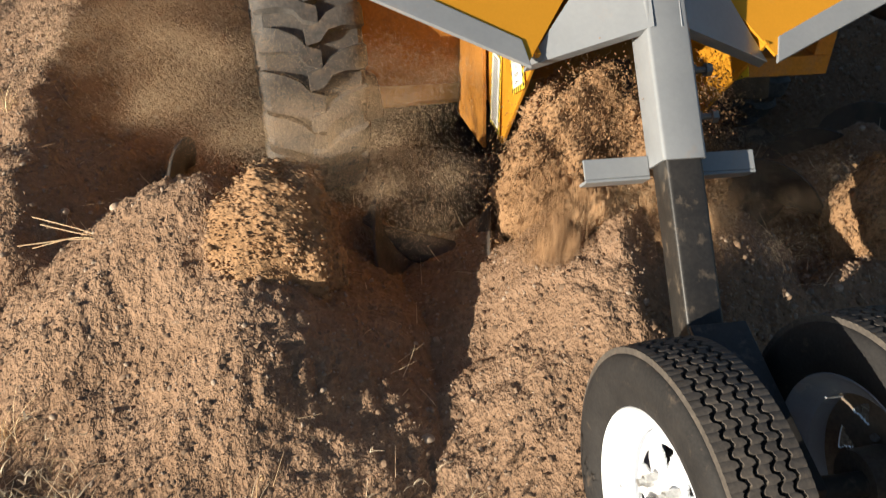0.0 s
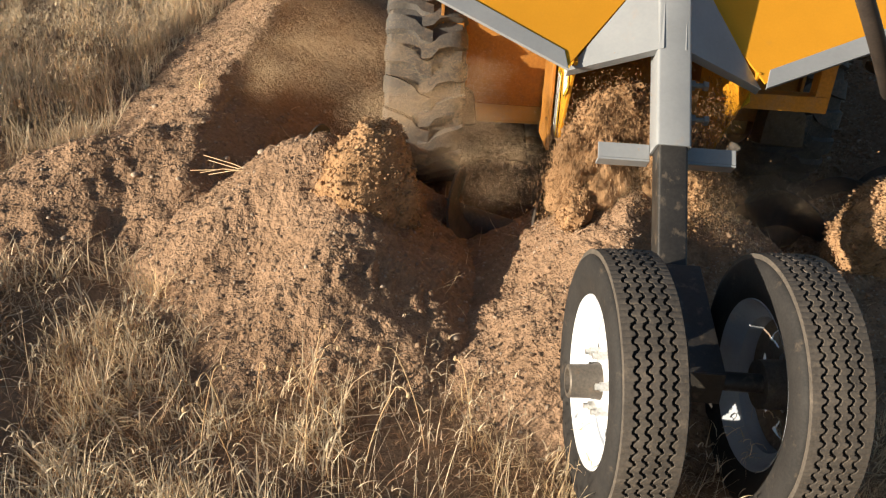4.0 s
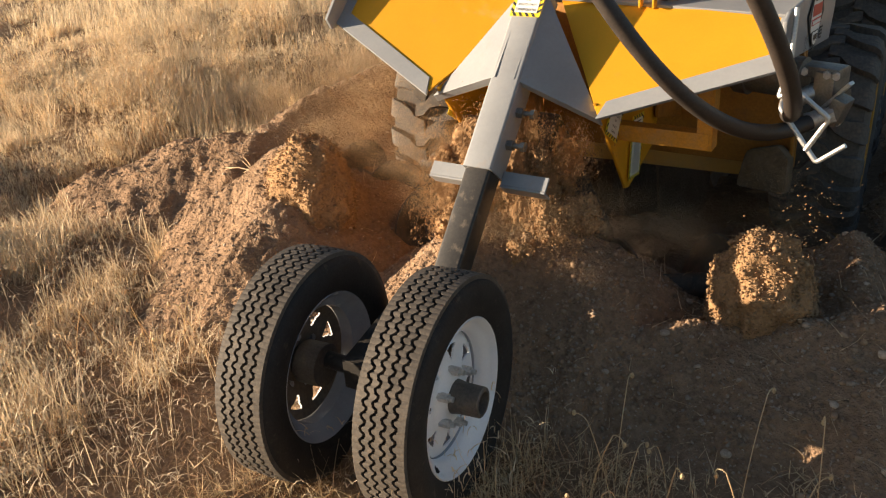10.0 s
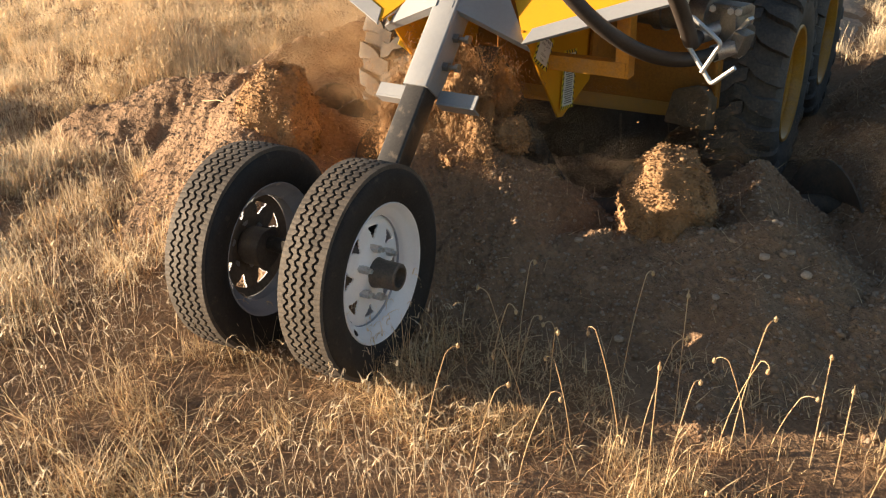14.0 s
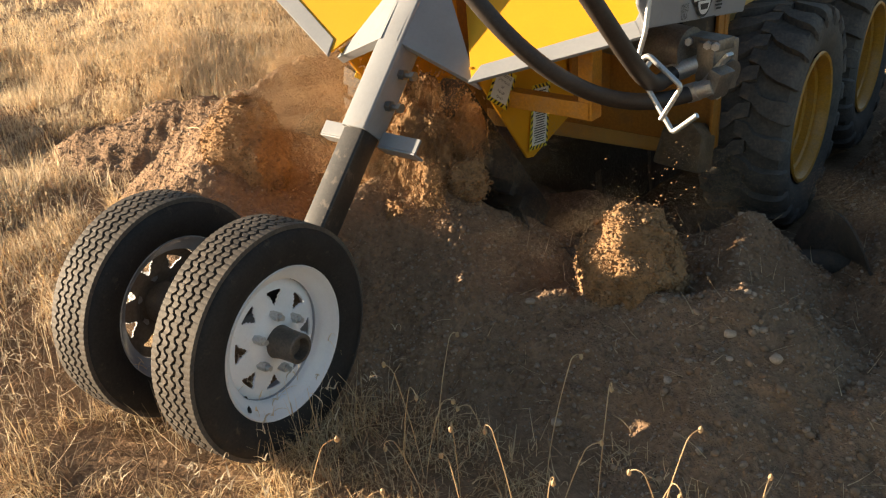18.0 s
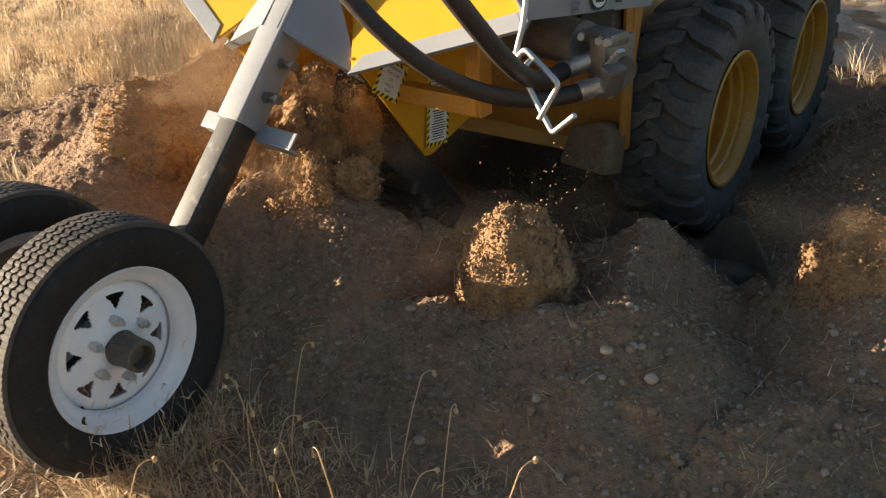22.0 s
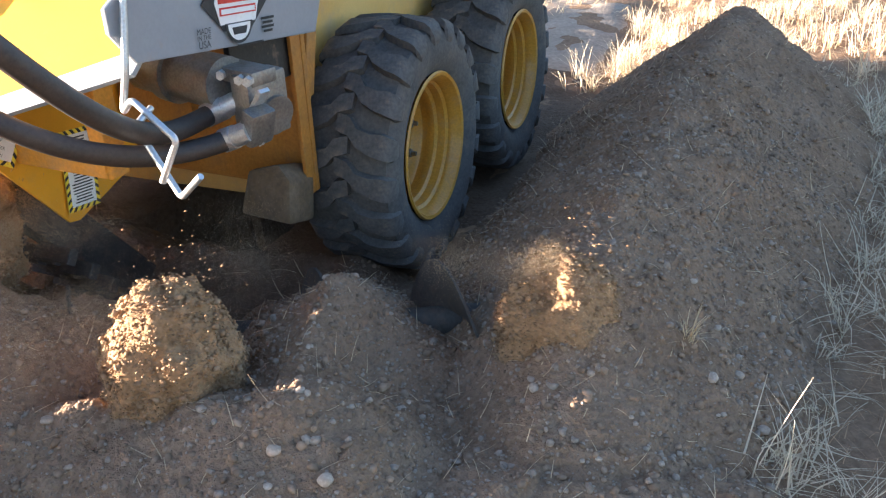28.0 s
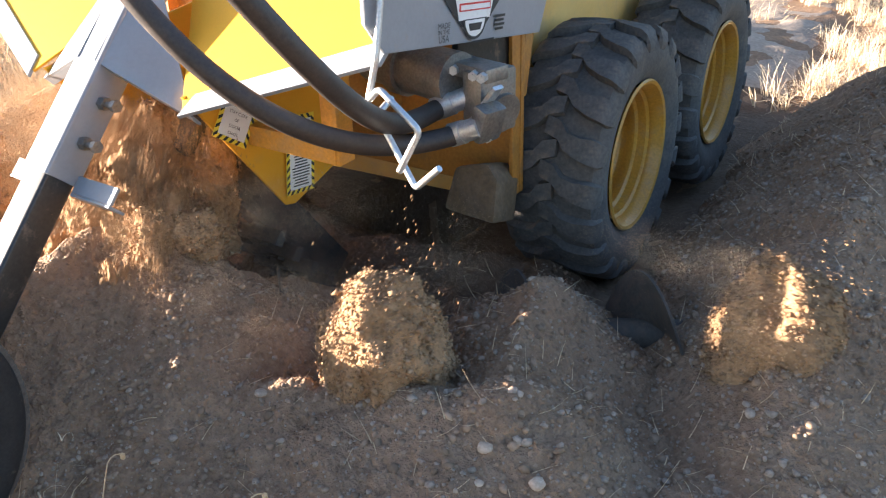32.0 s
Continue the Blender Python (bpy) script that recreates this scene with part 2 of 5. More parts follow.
def tube(bm, pts, r, n=12):
    """A round bar swept along points."""
    pts = [Vector(p) for p in pts]
    rings, up = [], Vector((0.31, 0.17, 0.93)).normalized()
    for i, p in enumerate(pts):
        d = (pts[min(i + 1, len(pts) - 1)] - pts[max(i - 1, 0)]).normalized()
        s = d.cross(up).normalized()
        up = s.cross(d).normalized()
        rings.append([bm.verts.new(p + r * (math.cos(a) * s + math.sin(a) * up)) for a in [2 * math.pi * k / n for k in range(n)]])
    for a, b in zip(rings, rings[1:]):
        for k in range(n):
            bm.faces.new((a[k], a[(k + 1) % n], b[(k + 1) % n], b[k]))
    bm.faces.new(rings[0][::-1])
    bm.faces.new(rings[-1])
    return bm


def bezier(c, n=24):
    c = [Vector(p) for p in c]
    return [(1 - t) ** 3 * c[0] + 3 * t * (1 - t) ** 2 * c[1] + 3 * t * t * (1 - t) * c[2] + t ** 3 * c[3] for t in [i / (n - 1) for i in range(n)]]


def rounded(pts, r, n=6):
    """A bent wire: straight runs with rounded corners."""
    pts = [Vector(p) for p in pts]
    out = [pts[0]]
    for a, b, c in zip(pts, pts[1:], pts[2:]):
        p, q = b + (a - b).normalized() * r, b + (c - b).normalized() * r
        out += [(1 - t) ** 2 * p + 2 * t * (1 - t) * b + t * t * q for t in [k / (n - 1) for k in range(n)]]
    return out + [pts[-1]]


def lathe(bm, profile, n=48, mat=0):
    """Turns (x, radius) pairs round the x axis."""
    rings = [[bm.verts.new((x, r * math.cos(2 * math.pi * k / n), r * math.sin(2 * math.pi * k / n))) for k in range(n)] for x, r in profile]
    for a, b in zip(rings, rings[1:]):
        for k in range(n):
            fc = bm.faces.new((a[k], b[k], b[(k + 1) % n], a[(k + 1) % n]))
            fc.material_index = mat
    return rings


# ---- ground shape ----
def hashed(ix, iy, seed):
    v = (ix.astype(np.int64) * 374761393 + iy.astype(np.int64) * 668265263 + seed * 974711) & 0x7FFFFFFF
    v = ((v ^ (v >> 13)) * 1274126177) & 0x7FFFFFFF
    return ((v ^ (v >> 16)) & 0xFFFF) / 65535.0


def vnoise(x, y, seed=0):
    ix, iy = np.floor(x), np.floor(y)
    fx, fy = x - ix, y - iy
    fx, fy = fx * fx * (3 - 2 * fx), fy * fy * (3 - 2 * fy)
    a, b = hashed(ix, iy, seed), hashed(ix + 1, iy, seed)
    c, d = hashed(ix, iy + 1, seed), hashed(ix + 1, iy + 1, seed)
    return (a * (1 - fx) + b * fx) * (1 - fy) + (c * (1 - fx) + d * fx) * fy - 0.5


def fbm(x, y, scale, octaves=4, seed=0):
    out, amp = 0.0, 1.0
    for o in range(octaves):
        out = out + amp * vnoise(x * scale, y * scale, seed + o * 17)
        scale, amp = scale * 2.1, amp * 0.5
    return out


def ridge(x, y, pts, slope, soft=0.05):
    """Heaped earth: falls off at one slope from a crest line of (x, y, height)."""
    best = np.full(np.shape(x), -9.0)
    for (ax, ay, ah), (bx, by, bh) in zip(pts, pts[1:]):
        dx, dy = bx - ax, by - ay
        u = np.clip(((x - ax) * dx + (y - ay) * dy) / (dx * dx + dy * dy), 0, 1)
        d = np.sqrt((x - ax - u * dx) ** 2 + (y - ay - u * dy) ** 2 + soft * soft) - soft
        best = np.maximum(best, ah + u * (bh - ah) - slope * d)
    return best


MOUNDS = {
    "right": ([(0.99, 1.33, 0.335), (1.07, 1.08, 0.30), (1.20, 0.72, 0.12)], 0.70),
    "saddle": ([(1.14, 0.90, 0.31), (0.99, 0.88, 0.275), (0.83, 0.84, 0.25), (0.70, 0.84, 0.225), (0.48, 0.75, 0.20), (0.36, 0.64, 0.20)], 0.55),
    "left": ([(-1.10, 0.99, 0.505), (-0.96, 0.79, 0.40), (-0.81, 0.68, 0.27), (-0.72, 0.51, 0.13), (-0.65, 0.37, 0.03)], 0.74),
    "heap": ([(-0.29, 0.62, 0.27), (-0.12, 0.48, 0.375), (-0.05, 0.84, 0.475), (0.13, 0.88, 0.465), (0.25, 0.76, 0.28), (0.37, 0.68, 0.18)], 0.76),
    "apron": ([(1.15, 0.40, 0.06), (1.52, 0.74, 0.15), (1.66, 1.02, 0.16), (1.85, 1.10, 0.14)], 0.34),
    "core": ([(-0.62, 1.78, 0.15), (0.0, 1.72, 0.09), (0.45, 1.78, 0.06), (0.75, 1.86, 0.10)], 0.8),
    "ridge_right": ([(1.80, 0.98, 0.10), (1.68, 1.25, 0.225), (1.63, 1.7, 0.40), (1.61, 2.4, 0.46), (1.63, 3.6, 0.53), (1.63, 4.1, 0.50), (1.6, 4.5, 0.2)], 0.86),
    "ridge_left": ([(-2.45, 1.05, 0.16), (-2.20, 1.20, 0.28), (-1.66, 1.34, 0.36), (-1.63, 1.75, 0.41), (-1.65, 2.6, 0.42), (-1.72, 3.4, 0.43), (-1.76, 4.8, 0.40), (-1.8, 5.2, 0.1)], 0.66),
}


def mound_height(key, x, y):
    pts, slope = MOUNDS[key]
    sd = len(key)
    wx, wy = x + 0.07 * fbm(x, y, 2.3, 3, sd), y + 0.07 * fbm(x, y, 2.3, 3, sd + 50)
    h = ridge(wx, wy, pts, slope, {"ridge_right": 0.11, "left": 0.06}.get(key, 0.025))
    lumpy = np.abs(vnoise(x * 21, y * 21, sd + 9)) + 0.6 * np.abs(vnoise(x * 43 + 5, y * 43, sd + 19))
    rough = 0.06 if key == "ridge_left" else 0.05
    return h + rough * fbm(x, y, 5.0, 3, sd + 3) + 0.032 * lumpy - 0.012


def field(x, y):
    """The undug land, the wheel-tracks, the trench and the bays in which the screws turn."""
    far = np.clip((np.abs(x) + np.abs(y) - 9) / 20, 0, 1)
    h = 0.05 * fbm(x, y, 0.5, 3, 2) * (1 - 0.8 * far) + 0.035 * fbm(x, y, 3.0, 4, 5) * (1 - far) + 0.9 * far * vnoise(x * 0.02, y * 0.02, 6) + 0.20 * fbm(x, y, 1.5, 3, 8) * np.clip((np.abs(x) - 2.2) / 0.9, 0, 1) * np.clip((7.5 - np.hypot(x, y - 2)) / 2, 0, 1)
    worked = np.clip((1.9 - np.abs(x)) / 0.5, 0, 1) * np.clip((y - 0.75) / 0.3, 0, 1)
    h = h * (1 - 0.6 * worked)
    trench = np.clip((0.30 - np.abs(x)) / 0.06, 0, 1) * np.clip((y - 0.92) / 0.08, 0, 1) * np.clip((4.6 - y) / 0.2, 0, 1)
    ax = np.abs(x)
    s = (ax - 0.25) * 0.87 + (y - 1.03) * 0.5
    q = np.abs(-(ax - 0.25) * 0.5 + (y - 1.03) * 0.87)
    bay = np.clip((0.36 - q) / 0.10, 0, 1) * np.clip((s + 0.3) / 0.1, 0, 1) * np.clip((1.45 - s) / 0.25, 0, 1)
    tracks = np.exp(-((ax - 0.79) / 0.2) ** 2) * np.clip((y - 1.9) / 0.3, 0, 1) * 0.05
    return h - np.maximum(0.85 * trench, 0.22 * bay) - tracks


def soil_top(x, y, keys=tuple(MOUNDS)):
    return np.max([mound_height(k, x, y) for k in keys], axis=0)


HEAPS = tuple(k for k in MOUNDS if k != "core")


def grid_mesh(name, xs, ys, z, keep=None):
    nx, ny = len(xs), len(ys)
    X, Y = np.meshgrid(xs, ys)
    co = np.stack([X, Y, z], -1).reshape(-1, 3)
    i = (np.arange(ny - 1)[:, None] * nx + np.arange(nx - 1)[None]).ravel()
    quads = np.stack([i, i + 1, i + nx + 1, i + nx], -1)
    if keep is not None:
        k = keep.ravel()
        quads = quads[k[quads].any(1)]
        used = np.unique(quads)
        remap = np.zeros(len(co), int)
        remap[used] = np.arange(len(used))
        co, quads = co[used], remap[quads]
    me = bpy.data.meshes.new(name)
    me.vertices.add(len(co)); me.vertices.foreach_set("co", co.ravel())
    me.loops.add(len(quads) * 4); me.loops.foreach_set("vertex_index", quads.ravel())
    me.polygons.add(len(quads)); me.polygons.foreach_set("loop_start", np.arange(len(quads)) * 4)
    me.update(); me.validate()
    me.polygons.foreach_set("use_smooth", np.ones(len(quads), bool))
    return me


def spread(lo, hi, step, far, growth=1.25):
    """Grid lines, close together from lo to hi and ever wider out to far."""
    mid = list(np.arange(lo, hi + step / 2, step))
    out, d = [], step
    p = hi
    while p < far:
        d = min(d * growth, 60)
        p += d
        out.append(p)
    inn, d, p = [], step, lo
    while p > -far:
        d = min(d * growth, 60)
        p -= d
        inn.append(p)
    return np.array(inn[::-1] + mid + out)


gx, gy = spread(-6.0, 5.0, 0.045, 900), spread(-3.5, 8.0, 0.045, 900)
GX, GY = np.meshgrid(gx, gy)
ground = tagged(new("ground", grid_mesh("ground", gx, gy, field(GX, GY))), "dry brown field soil with wheel tracks and an open trench", "ground", kind="structure")
ground.data.materials.append(FIELD)

bx, by = np.arange(-1.35, 1.36, 0.03), np.arange(0.80, 4.6, 0.03)
BX, BY = np.meshgrid(bx, by)
bed = tagged(new("trench_bed", grid_mesh("trench_bed", bx, by, field(BX, BY) + 0.006 + 0.02 * fbm(BX, BY, 9.0, 3, 61))), "freshly worked soil between the spoil ridges, darkened for the pit's shade", "soil", kind="structure")
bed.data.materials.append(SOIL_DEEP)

tx, ty = np.arange(-3.0, 1.0, 0.05), np.arange(4.3, 15.0, 0.08)
TX, TY = np.meshgrid(tx, ty)
TC = np.abs(TX + 0.04 + 0.13 * (TY - 4.4))          # off the middle line, which runs on from the loader's own
track = tagged(new("dirt_track", grid_mesh("dirt_track", tx, ty, field(TX, TY) + 0.010 - 0.07 * np.clip((TC - 0.85) / 0.2, 0, 1) - 0.05 * np.clip((4.6 - TY) / 0.3, 0, 1) + 0.03 * fbm(TX, TY, 5.0, 3, 71) - 0.006 * (np.abs(TC - 0.75) < 0.2))), "pale dusty wheel track behind the loader", "track", kind="structure")
track.data.materials.append(PALE_DUST)

MOUND_TAGS = {
    "right": ("spoil_mound", (0.3, 2.0, 0.0, 1.8), "peaked mound of loose stony spoil thrown up beside the trench", SOIL),
    "saddle": ("spoil_bank", (0.1, 1.5, 0.0, 1.3), "low bank of loose brown soil beside the digging chain", SOIL),
    "left": ("spoil_mound", (-2.0, -0.3, 0.0, 1.8), "sunlit peaked mound of loose stony spoil beside dry grass", SOIL),
    "heap": ("spoil_mound", (-1.2, 1.0, -0.3, 1.5), "heap of freshly dug soil under the wheel boom", SOIL),
    "apron": ("spoil_bank", (0.7, 2.4, 0.0, 1.6), "low apron of trodden stony soil before the spoil ridge", SOIL),
    "core": ("spoil_bank", (-1.25, 1.25, 1.1, 2.3), "loose soil under the mounting plate, darkened for the shade there", SOIL_DEEP),
    "ridge_right": ("spoil_ridge", (0.8, 2.6, 0.2, 5.2), "long shaded ridge of spoil along the trench", SOIL),
    "ridge_left": ("spoil_ridge", (-2.9, -0.9, 0.4, 5.9), "long sunlit ridge of spoil below dry grass", SOIL),
}
for key, (nm, (x0, x1, y0, y1), lab, mt) in MOUND_TAGS.items():
    step = 0.0105 if y1 < 5 else 0.016
    xs, ys = np.arange(x0, x1, step), np.arange(y0, y1, step)
    X, Y = np.meshgrid(xs, ys)
    Z = mound_height(key, X, Y)
    trench_cut = (np.abs(X) < 0.30) & (Y > 0.95) & (key != "core")
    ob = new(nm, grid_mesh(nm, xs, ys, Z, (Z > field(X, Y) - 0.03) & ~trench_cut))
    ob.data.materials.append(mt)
    tagged(ob, lab, "soil mound", "spoil thrown out of the trench")


# ---- the trencher ----
trencher = tagged(new("boom_trencher"), "yellow and grey boom trencher with hoses and twin support wheels", "trencher")
U = Vector((0, 0.676, 0.737)).normalized()                 # up along the wheel boom
NF = Vector((0, -0.737, 0.676)).normalized()               # out of its front face
JOINT = Vector((0, 0.626, 0.698))                          # front face where the tubes meet


def boom_at(s, depth=0.0, x=0.0):
    p = JOINT + U * s - NF * depth
    return Matrix.Translation((x, p.y, p.z)) @ Matrix((Vector((1, 0, 0)), -NF, U)).transposed().to_4x4()


def square_tube(width, wall, length):
    """A rolled square tube, open at both ends, along z."""
    bm = bmesh.new()
    loops = []
    for half, z in ((width / 2, 0), (width / 2, length), (width / 2 - wall, length), (width / 2 - wall, 0)):
        r, ring = 0.009, []
        for cx, cy, a0 in ((1, 1, 0), (-1, 1, 90), (-1, -1, 180), (1, -1, 270)):
            for k in range(4):
                a = radians(a0 + 30 * k)
                ring.append(bm.verts.new((cx * (half - r) + r * math.cos(a), cy * (half - r) + r * math.sin(a), z)))
        loops.append(ring)
    for a, b in zip(loops, loops[1:] + loops[:1]):
        for k in range(16):
            bm.faces.new((a[k], a[(k + 1) % 16], b[(k + 1) % 16], b[k]))
    return bm


def build_boom():
    outer = part("boom_tube", square_tube(0.102, 0.007, 0.62), GREY, trencher, "grey painted square steel tube", 40, boom_at(0, 0.051))
    inner = part("inner_tube", square_tube(0.086, 0.007, 0.50), BLACK, trencher, "scuffed black square steel tube", 40, boom_at(-0.42, 0.051))
    for s in (0.105, 0.215):
        bm = bmesh.new()
        rod(bm, (0.05, 0, 0), (0.072, 0, 0), 0.017, 6)
        rod(bm, (0.072, 0, 0), (0.098, 0, 0), 0.008, 10)
        rod(bm, (0.098, 0, 0), (0.112, 0, 0), 0.016, 6)
        part("clamp_bolt", bm, STEEL, trencher, "", 30, boom_at(s, 0.055))
    for x0, x1 in ((-0.205, -0.052), (0.052, 0.205)):
        bm = bmesh.new()
        slab(bm, [(x0, 0, -0.022), (x1, 0, -0.022), (x1, 0, 0.024), (x0, 0, 0.024)], 0.008, 0.0015)
        slab(bm, [(x0, -0.001, -0.030), (x1, -0.001, -0.030), (x1, -0.001, -0.023), (x0, -0.001, -0.023)], 0.05, 0.0015)
        part("clamp_bracket", bm, GREY, trencher, "grey angle-iron bracket with a rusty lower edge", 0, boom_at(0.005, 0.085))
    # knee and axle carrier
    carrier = part("axle_carrier", slab(bmesh.new(), [(-0.062, 0.345, 0.462), (-0.062, -0.03, 0.378), (0.062, -0.03, 0.378), (0.062, 0.345, 0.462)], 0.01, 0.002), BLACK, trencher, "black welded axle carrier with soil on it")
    part("side_plate", slab(bmesh.new(), [(-0.05, 0.33, 0.452), (-0.05, -0.03, 0.367), (-0.05, -0.03, 0.295), (-0.05, 0.36, 0.30)], 0.01, 0.002), BLACK, carrier)
    part("side_plate", slab(bmesh.new(), [(0.05, 0.33, 0.452), (0.05, 0.36, 0.30), (0.05, -0.03, 0.295), (0.05, -0.03, 0.367)], 0.01, 0.002), BLACK, carrier)
    part("end_plate", slab(bmesh.new(), [(-0.062, -0.036, 0.378), (-0.062, -0.036, 0.290), (0.062, -0.036, 0.290), (0.062, -0.036, 0.378)], 0.008, 0.002), BLACK, carrier)
    part("axle", rod(bmesh.new(), (-0.26, 0, 0.335), (0.26, 0, 0.335), 0.024, 18), BLACK, trencher, "", 40)


def support_tyre():
    bm = bmesh.new()
    half = [(0.052, 0.203), (0.062, 0.208), (0.073, 0.219), (0.082, 0.245), (0.086, 0.272), (0.083, 0.294), (0.078, 0.306), (0.073, 0.311), (0.069, 0.313)]
    lathe(bm, [(-x, r) for x, r in half] + [(0, 0.314)] + half[::-1], 80)
    made = [mesh("tyre", bm, TYRE, 35)]
    n, ribs = 512, [(-0.070, -0.0445), (-0.0380, -0.0175), (-0.0110, 0.0110), (0.0175, 0.0380), (0.0445, 0.070)]
    step = (-0.0055, -0.0055, -0.0028, 0.0, 0.0055, 0.0055, 0.0028, 0.0)       # the groove's zigzag
    slit = (0.0, 0.0, 0.0, 0.0036, 0.0, 0.0, 0.0, 0.0030)                       # short cuts into its edges
    for j, (a, b) in enumerate(ribs):
        bm = bmesh.new()
        rows = [[], [], [], []]
        for k in range(n):
            zig, cut = step[k % 8], slit[k % 8]
            t = 2 * math.pi * k / n
            xa, xb = (a + zig + cut if j else a), (b + zig - cut if j < 4 else b)
            low = 0.0015 if cut else 0.0
            for row, x, r in ((0, xa, 0.312), (1, xa + 0.001, 0.328 - abs(a) * 0.05 - low), (2, xb - 0.001, 0.328 - abs(b) * 0.05 - low), (3, xb, 0.312)):
                rows[row].append(bm.verts.new((x, r * math.cos(t), r * math.sin(t))))
        for p, q in zip(rows, rows[1:]):
            for k in range(n):
                bm.faces.new((p[k], q[k], q[(k + 1) % n], p[(k + 1) % n]))
        made.append(mesh("tread_rib", bm, TREAD, 25))
    return made


def disc_rim():
    bm = bmesh.new()
    lathe(bm, [(0.030, 0.175), (0.040, 0.182), (0.046, 0.195), (0.054, 0.204), (0.066, 0.216), (0.072, 0.212), (0.068, 0.205), (0.058, 0.200), (0.050, 0.190), (0.044, 0.176), (0.034, 0.170), (0.020, 0.169)], 64)
    # the inner half of the rim takes the glossy bluish grey
    lathe(bm, [(0.020, 0.169), (-0.03, 0.168), (-0.045, 0.190), (-0.056, 0.200), (-0.066, 0.206), (-0.070, 0.212), (-0.064, 0.216), (-0.052, 0.203), (-0.038, 0.194), (-0.026, 0.173), (0.030, 0.175)], 64, 1)
    rim = mesh("rim", bm, [WHITE, BARREL], 40)
    bm = bmesh.new()
    n = 160
    rings = [(0.040, 0.034), (0.044, 0.048), (0.043, 0.068), (0.032, 0.084), (0.028, 0.094)] + [(0.028 - 0.0004 * i, 0.099 + 0.0052 * i) for i in range(9)] + [(0.022, 0.150), (0.012, 0.168)]
    grid = [[bm.verts.new((x, r * math.cos(2 * math.pi * q / n), r * math.sin(2 * math.pi * q / n))) for q in range(n)] for x, r in rings]
    for i, (a, b) in enumerate(zip(grid, grid[1:])):
        for q in range(n):
            s = abs(q % 20 - 9.5)
            if 5 <= i <= 12 and s < 0.9 + 0.62 * (i - 5):
                continue
            bm.faces.new((a[q], b[q], b[(q + 1) % n], a[(q + 1) % n]))
    bm.normal_update()
    bmesh.ops.solidify(bm, geom=bm.faces[:], thickness=0.005)
    bm.normal_update()
    # faces turned to the axle take the dark brown, all others white
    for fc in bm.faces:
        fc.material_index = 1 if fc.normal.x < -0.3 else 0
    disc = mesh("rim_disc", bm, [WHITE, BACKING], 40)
    bm = bmesh.new()
    lathe(bm, [(-0.05, 0.0), (-0.05, 0.062), (0.02, 0.062), (0.035, 0.048), (0.055, 0.044), (0.066, 0.042), (0.120, 0.041), (0.123, 0.038), (0.123, 0.030), (0.095, 0.026), (0.095, 0.0)], 28)
    hub = mesh("hub", bm, HUB, 35)
    bm = bmesh.new()
    rod(bm, (0.036, 0, 0), (0.068, 0, 0), 0.0125, 6)
    rod(bm, (0.068, 0, 0), (0.080, 0, 0), 0.0075, 10)
    nut = mesh("wheel_nut", bm, ZINC, 30)
    return rim, disc, hub, nut


RIBS, SUPPORT = support_tyre(), disc_rim()


WHEEL_YAW = 5.0


def support_wheel(side):
    rim, disc, hub, nut = SUPPORT
    w = new("support_wheel", rim)
    w.parent = trencher
    w["label"] = "white spoked trailer wheel with a dusty ribbed tyre"
    w.matrix_basis = pose(0, 0, 0, 0, 0, WHEEL_YAW) @ pose(0.212 if side > 0 else -0.192, 0, 0.322, 10, 0, 0 if side > 0 else 180)
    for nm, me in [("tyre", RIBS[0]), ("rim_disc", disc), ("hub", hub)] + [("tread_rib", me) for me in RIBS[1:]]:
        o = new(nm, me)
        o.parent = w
    for k in range(6):
        o = new("wheel_nut", nut)
        o.parent = w
        a = 2 * math.pi * (k + 0.3) / 6
        o.location = (-0.008, 0.078 * math.cos(a), 0.078 * math.sin(a))
    bm = rod(bmesh.new(), (0.022, -0.146, -0.082), (0.050, -0.168, -0.094), 0.0055, 10)
    rod(bm, (0.050, -0.168, -0.094), (0.058, -0.174, -0.098), 0.0075, 10)
    part("valve_stem", bm, TYRE, w, "black rubber valve stem", 40)


def words(text, size, mat, parent, m, name="lettering"):
    """Flat lettering in the built-in font, as a mesh, centred on m."""
    cu = bpy.data.curves.new(name, "FONT")
    cu.body, cu.size, cu.align_x, cu.align_y = text, size, "CENTER", "CENTER"
    tmp = bpy.data.objects.new(name, cu)
    scene.collection.objects.link(tmp)
    bpy.context.view_layer.update()
    me = bpy.data.meshes.new_from_object(tmp.evaluated_get(bpy.context.evaluated_depsgraph_get()))
    bpy.data.objects.remove(tmp)
    me.materials.clear()
    me.materials.append(mat)
    ob = new(name, me)
    ob.parent = parent
    ob.matrix_basis = m
    return ob


